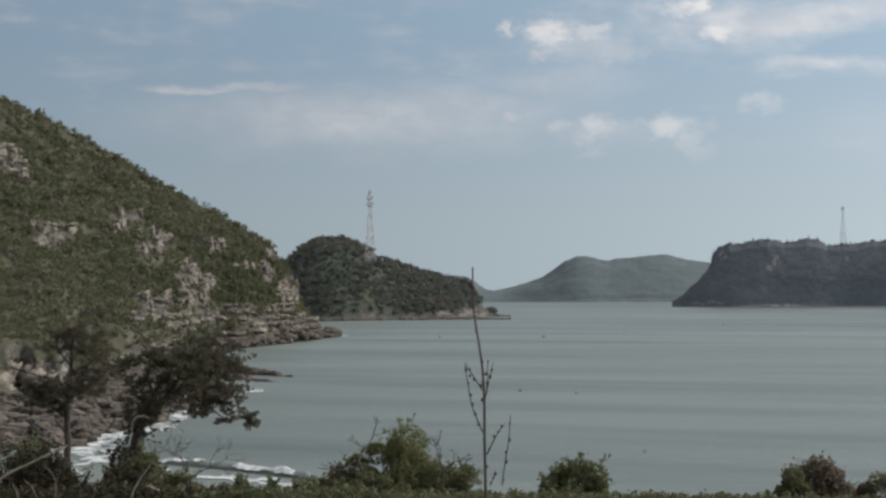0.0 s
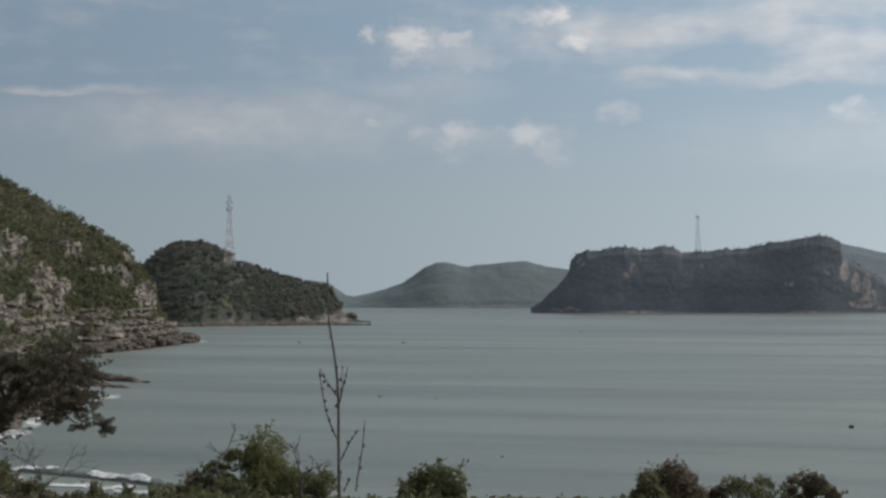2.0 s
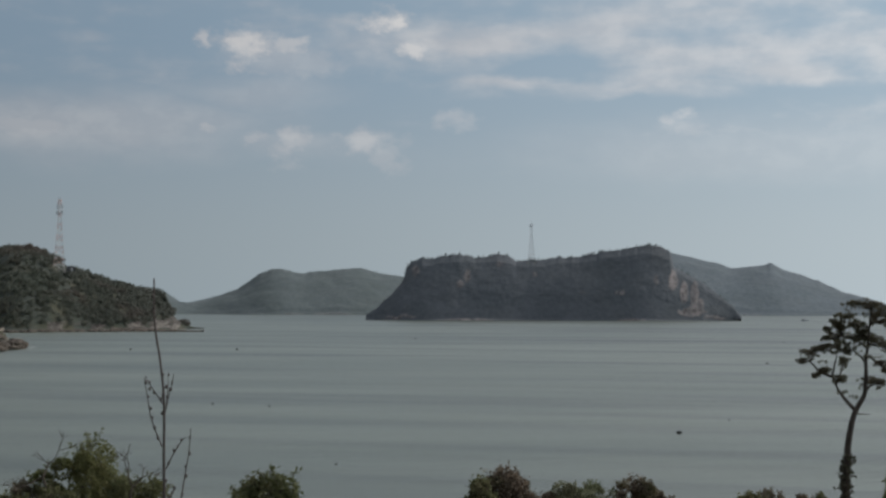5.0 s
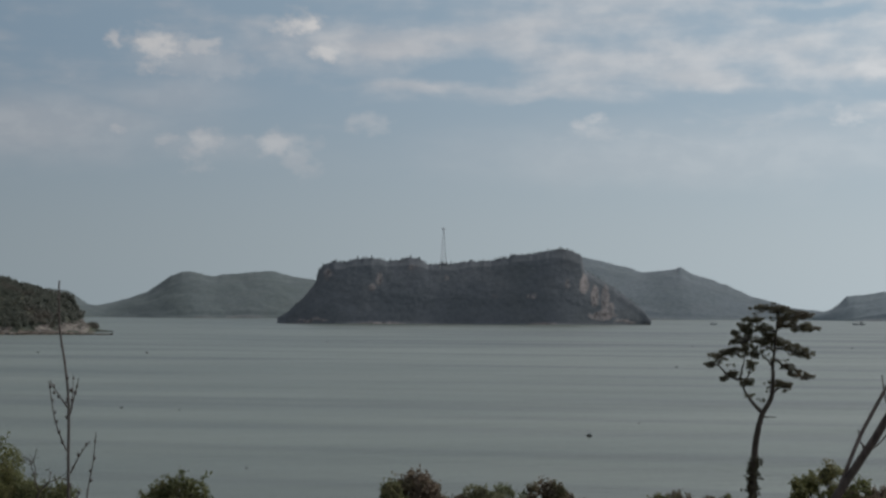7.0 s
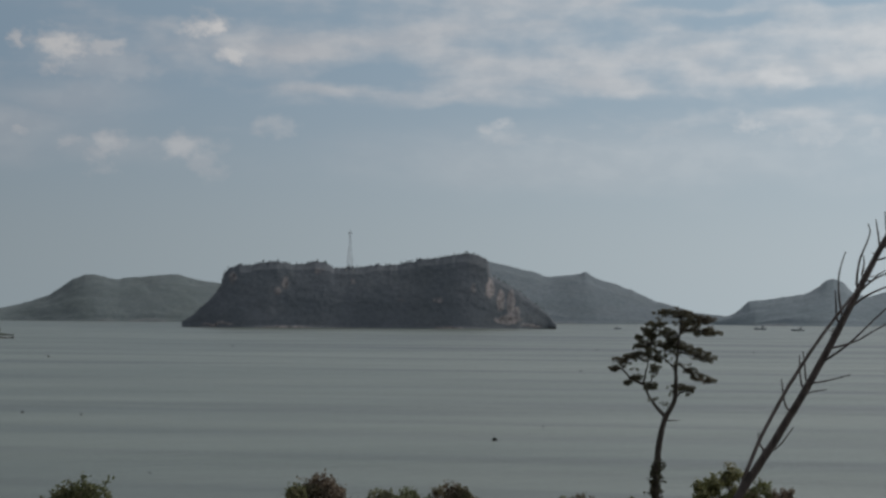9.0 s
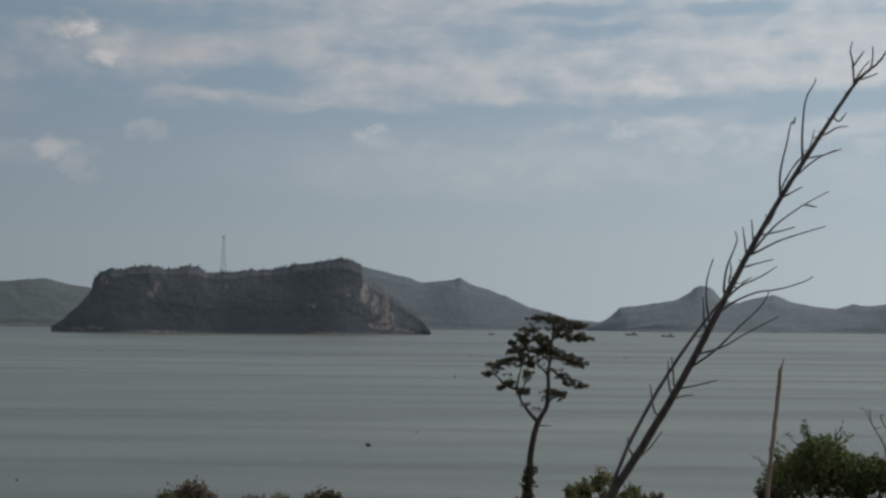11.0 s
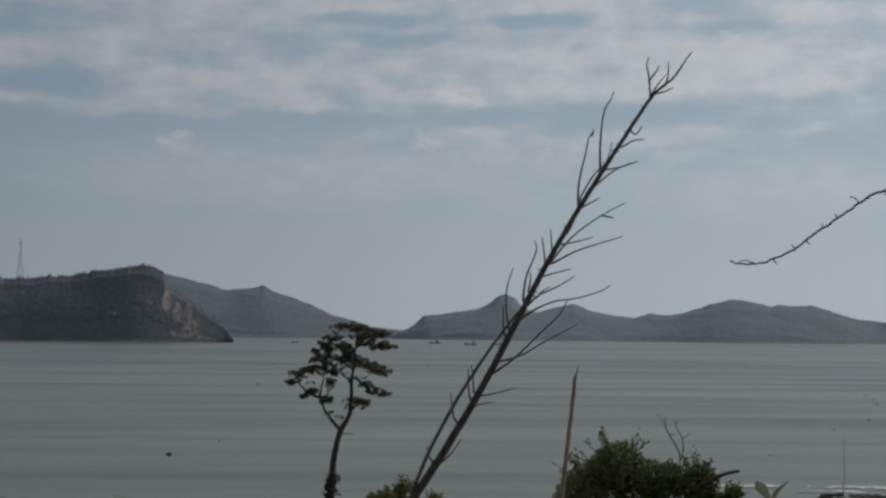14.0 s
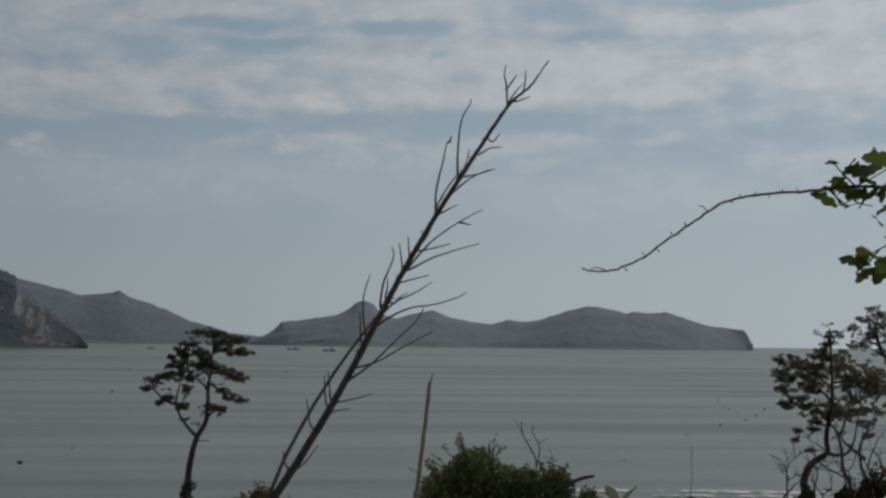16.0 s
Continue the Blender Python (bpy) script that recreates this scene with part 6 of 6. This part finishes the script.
# ---- things close to the camera ----
def dead_sapling():
    top = new("dead_sapling")
    top.matrix_world = place(27.32, 8.07, EYE_Z - 8.0 * math.tan(radians(5.85)))
    tagged(top, "leaning dead sapling with bare grey side twigs", "dead tree")
    u, base = 0.00279, (905, 882)
    limb("trunk", plan([(868, 960), (912, 882), (964, 800), (1026, 695), (1082, 588), (1116, 520), (1150, 455), (1200, 368), (1245, 296), (1290, 225), (1325, 172), (1344, 152), (1368, 132), (1384, 108), (1400, 86)], base, u),
         (0.025, 0.021, 0.019, 0.017, 0.016, 0.0145, 0.013, 0.0115, 0.010, 0.0085, 0.007, 0.0055, 0.004, 0.0028), M_DEADWOOD, top, 9, 5, 0.0006)
    limb("stem", plan([(903, 892), (935, 808), (970, 738), (1002, 682), (1038, 626), (1073, 578), (1108, 533)], base, u, -0.06), (0.010, 0.0085, 0.006), M_PALEWOOD, top, 7, 5, 0.0006, "thin second stem beside the trunk")
    low_twigs = [[(948, 824), (972, 808), (997, 775)], [(985, 758), (1004, 749)], [(1003, 731), (1025, 716), (1053, 711)], [(1018, 701), (1050, 695), (1091, 684)],
        [(1050, 660), (1088, 632), (1130, 590), (1165, 555), (1178, 530)], [(1058, 640), (1100, 628), (1140, 605), (1201, 572)],
        [(1090, 572), (1120, 550), (1160, 532), (1200, 526), (1245, 512), (1262, 502)], [(1110, 540), (1130, 522), (1165, 505), (1190, 488)],
        [(1128, 525), (1138, 514), (1152, 506)], [(1132, 490), (1160, 482), (1187, 475)], [(1152, 466), (1190, 446), (1230, 432), (1271, 420)]]
    side_twigs = [[(1170, 432), (1200, 426), (1224, 419)], [(1150, 465), (1190, 418), (1240, 380), (1290, 352)], [(1240, 380), (1262, 384)], [(1205, 366), (1222, 357), (1236, 350)],
        [(1228, 328), (1262, 300), (1295, 284)], [(1245, 298), (1275, 292), (1308, 280)], [(1276, 258), (1295, 247), (1314, 245)], [(1300, 235), (1312, 220)],
        [(1338, 162), (1352, 158), (1366, 152)], [(985, 742), (980, 718), (977, 694)], [(1012, 706), (1008, 680), (1008, 652)], [(1018, 694), (1016, 670), (1013, 645)],
        [(944, 812), (938, 800), (938, 786)]]
    upright_twigs = [[(1078, 582), (1072, 545), (1073, 510), (1083, 475)], [(1070, 590), (1068, 560), (1067, 540)], [(1103, 530), (1108, 490), (1120, 460), (1126, 440), (1123, 425)],
        [(1112, 515), (1116, 495), (1115, 480)], [(1142, 470), (1139, 440), (1136, 418)], [(1154, 455), (1152, 430), (1150, 405)], [(1178, 410), (1175, 396)],
        [(1180, 412), (1195, 385), (1210, 340), (1235, 300), (1258, 275), (1270, 238)], [(1200, 365), (1202, 320), (1214, 270), (1222, 235), (1230, 228)],
        [(1222, 240), (1226, 226)]]
    tip_twigs = [[(1239, 300), (1239, 260), (1243, 215), (1250, 185), (1262, 165), (1267, 152)], [(1282, 240), (1281, 228)], [(1325, 170), (1322, 135), (1317, 115), (1320, 100)],
        [(1322, 142), (1332, 128), (1340, 115)], [(1328, 165), (1340, 145), (1355, 127)], [(1354, 145), (1360, 125), (1362, 100)]]
    rng2 = np.random.default_rng(9)
    spine = np.array([(860, 960), (905, 882), (964, 800), (1026, 695), (1082, 588), (1116, 520), (1150, 455), (1200, 368), (1245, 296), (1290, 225), (1325, 172), (1345, 150)], dtype=float)
    along = np.linspace(0, len(spine) - 1, 300)
    spine = np.stack([np.interp(along, np.arange(len(spine)), spine[:, k]) for k in (0, 1)], 1)
    for k in rng2.integers(30, 285, 46):
        x, y = spine[k]
        a = rng2.uniform(0, math.tau)
        ln = rng2.uniform(9, 20) * (1.15 - k / 400)
        tip = (x + ln * math.cos(a), y - abs(ln * math.sin(a)) * 0.8)
        limb("stub", plan([(x, y), tip], base, u, rng2.uniform(-0.01, 0.01)), (0.0055 * (1.1 - k / 400), 0.0016), M_DEADWOOD, top, 5, 2)
    for t in low_twigs + side_twigs + upright_twigs + tip_twigs:
        near = spine[np.argmin(np.hypot(*(spine - np.array(t[0])).T))]
        if np.hypot(*(near - np.array(t[0]))) < 16:
            t = [tuple(near)] + t
        ln = np.linalg.norm(np.array(t[-1]) - np.array(t[0])) * u
        limb("twig", plan(t, base, u, rng2.uniform(-0.5, 0.5) * ln), (min(0.008, 0.004 + 0.013 * ln), 0.0046, 0.0024), M_DEADWOOD, top, 5, 4, 0.0003)
    return top


dead_sapling()


def garden_cane():
    top = new("bamboo_cane")
    top.matrix_world = place(32.57, 4.08, 13.6)
    tagged(top, "weathered bamboo cane stuck upright in the slope", "cane")
    u, base = 0.001394, (1188, 880)
    pts = plan([(1165, 1200), (1188, 880), (1200, 760), (1210, 668)], base, u)
    limb("pole", pts, (0.0062, 0.0054, 0.0048), M_CANE, top, 10, 8, 0.0006)
    limb("splinter", plan([(1209, 672), (1213, 660), (1215, 650)], base, u), (0.003, 0.001), M_CANE, top, 5, 3, 0.0, "split tip")
    for y in (700, 770, 840, 905):
        x = 1188 + (880 - y) * 22 / 212
        limb("node", plan([(x - 0.3, y + 2), (x + 0.3, y - 2)], base, u), (0.0064, 0.0064), M_CANE, top, 10, 2)
    return top


garden_cane()


def dry_stem():
    """A tall dry weed with buds set along its shoots."""
    top = new("dry_weed_stem")
    top.matrix_world = place(1.39, 2.78, 13.69)
    tagged(top, "tall dry weed stem with small dark buds", "weed")
    u, base = 0.000941, (396, 880)
    shoots = [([(402, 1150), (397, 980), (396, 880), (395, 800), (395, 740), (393, 690), (387, 640), (379, 590), (376, 550), (376, 500)], 0.0036), ([(392, 790), (380, 762), (372, 738), (366, 705), (361, 672)], 0.0017), ([(392, 716), (380, 698), (372, 686), (362, 668)], 0.0016),
              ([(398, 725), (402, 705), (406, 690), (411, 665)], 0.0015), ([(397, 730), (401, 695), (401, 662)], 0.0013), ([(399, 828), (410, 805), (420, 788), (431, 773)], 0.0017), ([(425, 882), (428, 860), (432, 836), (437, 805), (441, 760)], 0.0018), ([(404, 882), (409, 873), (415, 862)], 0.0014)]
    rng3 = np.random.default_rng(4)
    v0, f0 = ball_points(1)
    for i, (pts, r) in enumerate(shoots):
        p = bend(plan(pts, base, u, rng3.uniform(-0.02, 0.02)), 5)
        v, f = tube(p, (r * 0.75, r * 0.6, r * 0.36), 7)
        shoot = under(mesh_from("main_stem" if i == 0 else "shoot", v, f, M_DEADWOOD, True), top)
        for k in range(3 if i else 12, len(p) - 1, 3):
            s = rng3.uniform(0.0016, 0.0030)
            c = p[k] + rng3.normal(size=3) * 0.002
            under(mesh_from("bud", v0 * np.array([s, s, s * 1.4]) + c, f0, M_DEADWOOD, True), shoot)
    return top


dry_stem()


def lobed_leaf(length, rng4):
    """An oak-like leaf with lobes, folded a little along its midrib."""
    n = 9
    t = np.linspace(0, 1, n)
    w = np.sin(np.pi * np.clip(t * 0.95 + 0.05, 0, 1)) ** 0.7 * (0.75 + 0.25 * np.cos(t * 20)) * 0.36
    mid = np.stack([t, 0 * t, 0.10 * np.sin(t * 2.5)], 1)
    left = mid + np.stack([0 * t, w, 0.12 * w + 0.03 * np.sin(t * 12)], 1)
    right = mid + np.stack([0 * t, -w, 0.12 * w + 0.03 * np.sin(t * 12 + 1)], 1)
    v = np.concatenate([left, mid, right]) * length
    f = np.concatenate([grid_faces(3, n)])
    e = Euler((rng4.uniform(-0.9, 0.9), rng4.uniform(-0.6, 0.9), rng4.uniform(-3.14, 3.14)))
    return v @ np.array(e.to_matrix()).T, f


def leafy_twig():
    top = new("oak_branch")
    top.matrix_world = place(38.22, 3.10, 14.133)
    tagged(top, "thin bare oak twig with green lobed leaves at its base", "branch")
    u, base = 0.001045, (1090, 493)
    main = [(1086, 490), (1100, 496), (1130, 496), (1155, 491), (1195, 471), (1240, 437), (1285, 405), (1310, 387), (1345, 370), (1385, 361), (1430, 357), (1500, 352), (1560, 345), (1640, 350), (1760, 372), (1900, 400)]
    limb("twig", plan(main, base, u), (0.0014, 0.0018, 0.0020, 0.0023, 0.0028, 0.0034), M_PINEBARK, top, 7, 4, 0.0009)
    for t in ([(1128, 496), (1112, 490), (1100, 493)], [(1305, 391), (1297, 382), (1288, 381)], [(1320, 384), (1322, 376)], [(1385, 361), (1388, 355)], [(1196, 470), (1190, 462)], [(1430, 357), (1434, 351)], [(1245, 434), (1240, 427)], [(1160, 489), (1166, 497)], [(1215, 456), (1222, 463)], [(1268, 417), (1264, 409)], [(1345, 370), (1349, 377)], [(1362, 366), (1360, 359)], [(1408, 359), (1412, 366)], [(1462, 355), (1459, 348)], [(1482, 353), (1487, 360)]):
        limb("spur", plan(t, base, u), (0.0014, 0.0007), M_PINEBARK, top, 5, 3)
    side = [[(1560, 345), (1535, 320), (1520, 300)], [(1560, 345), (1590, 330), (1620, 310)], [(1545, 350), (1560, 372), (1590, 380)], [(1640, 430), (1600, 455), (1565, 472)], [(1600, 455), (1580, 480), (1560, 495)], [(1760, 372), (1700, 410), (1640, 430)], [(1540, 330), (1530, 345), (1522, 360)]]
    rng4 = np.random.default_rng(6)
    for t in side:
        limb("side_shoot", plan(t, base, u), (0.0018, 0.0011), M_TWIG, top, 5, 4)
    spots = [(1512, 352, 0.052), (1522, 362, 0.046), (1508, 366, 0.040), (1545, 322, 0.048), (1560, 318, 0.042), (1530, 340, 0.040), (1548, 352, 0.036), (1562, 362, 0.044), (1585, 340, 0.050), (1600, 300, 0.052), (1590, 316, 0.046), (1580, 365, 0.044), (1520, 303, 0.018),
             (1610, 350, 0.05), (1640, 330, 0.05), (1556, 378, 0.030), (1540, 376, 0.026), (1570, 470, 0.042), (1552, 476, 0.036), (1590, 465, 0.044), (1600, 492, 0.046), (1575, 500, 0.034), (1620, 470, 0.05), (1640, 440, 0.05), (1665, 360, 0.05), (1690, 400, 0.05), (1600, 405, 0.03), (1620, 380, 0.04)]
    for x, y, ln in spots:
        v, f = lobed_leaf(ln * 1.45, rng4)
        c = plan([(x, y)], base, u)[0] + np.array([0, rng4.uniform(-0.03, 0.03), 0])
        under(mesh_from("leaf", v + c - v.mean(axis=0), f, M_OAKLEAF, True), top)
    return top


leafy_twig()


def sprout():
    top = new("leafy_sprout")
    top.matrix_world = place(39.5, 3.08, 13.703)
    tagged(top, "young sprout with two upright leaves and a drooping one", "sprout")
    u, base = 0.001045, (1295, 882)
    limb("stem", plan([(1290, 1040), (1294, 930), (1296, 885)], base, u), (0.0022, 0.0014), M_TWIG, top, 6, 4)
    for pts, w in (([(1296, 886), (1283, 866), (1268, 848)], 0.009), ([(1297, 886), (1303, 866), (1322, 847)], 0.009), ([(1294, 892), (1276, 879), (1258, 882), (1244, 893)], 0.006)):
        p = bend(plan(pts, base, u, 0.01), 5)
        t = np.linspace(0, 1, len(p))
        hw = w * np.clip(t * 1.6, 0.1, 1) * np.clip((1.02 - t) * 3.2, 0.02, 1)
        v = np.concatenate([p + np.stack([hw, 0 * t, hw * 0.5], 1), p + np.stack([0 * t, 0.003 + 0 * t, 0 * t], 1), p - np.stack([hw, 0 * t, hw * 0.5], 1)])
        under(mesh_from("leaf", v, grid_faces(3, len(p)), M_PALE, True), top)
    return top


sprout()


def stalks(b, d, z, u, base, lines, mat, label, name="dry_stalk"):
    top = new(name)
    top.matrix_world = place(b, d, z)
    tagged(top, label, "stalk")
    for pts, r in lines:
        limb("stalk", plan(pts, base, u), (r * 0.75, r * 0.62, r * 0.4), mat, top, 6, 4, 0.0008)
    return top


stalks(41.83, 3.08, 13.715, 0.001045, (1423, 882), [([(1424, 1050), (1423, 882), (1424, 830), (1423, 785)], 0.0009)], M_DEADWOOD, "thin upright dry grey stalk")
stalks(-14.87, 4.07, 13.575, 0.001394, (0, 848), [([(-120, 930), (0, 848), (50, 822), (90, 803), (112, 794)], 0.0042), ([(10, 960), (30, 890), (20, 855)], 0.002), ([(70, 960), (60, 880), (40, 850)], 0.0018), ([(80, 940), (92, 860), (75, 830)], 0.0016)], M_STRAW, "pale bent dry grass stalk")
stalks(-10.61, 4.07, 13.52, 0.001394, (232, 882), [([(200, 1000), (232, 882), (255, 838), (282, 803)], 0.0034), ([(282, 803), (292, 790), (300, 770), (297, 740)], 0.0012), ([(233, 766), (236, 748), (248, 741), (264, 746)], 0.0030), ([(258, 861), (280, 870)], 0.0034), ([(275, 748), (300, 752), (322, 772)], 0.0014)], M_STRAW, "pale broken dry stalk with a curled tip")


def fallen_log():
    top = new("dead_log")
    top.matrix_world = place(38.35, 39, EYE_Z - 39 * math.tan(radians(4.75)))
    tagged(top, "short dark dead branch sticking out of the shrub", "log")
    limb("wood", [(-0.9, 0.2, -0.5), (-0.45, 0, -0.22), (-0.1, 0, -0.03), (0.28, 0, 0.06)], (0.06, 0.05, 0.035), M_PINEBARK, top, 8, 4, 0.006)
    limb("stub", [(-0.4, 0, -0.2), (-0.35, 0, -0.05)], (0.025, 0.015), M_PINEBARK, top, 6, 2)
    return top


stalks(36.75, 39, EYE_Z + 39 * math.tan(radians(-4.49)), 0.0136, (1203, 822),
       [([(1204, 900), (1203, 822), (1198, 795), (1186, 775), (1178, 758), (1176, 738)], 0.023), ([(1203, 815), (1208, 795), (1206, 776), (1198, 762), (1194, 750), (1200, 746)], 0.019), ([(1193, 770), (1182, 768), (1168, 740), (1160, 738)], 0.012),
        ([(1206, 778), (1216, 770), (1224, 766)], 0.010), ([(1198, 795), (1190, 788)], 0.010)], M_TWIG, "leafless curved twigs rising from the evergreen shrub", "bare_twigs")


fallen_log()
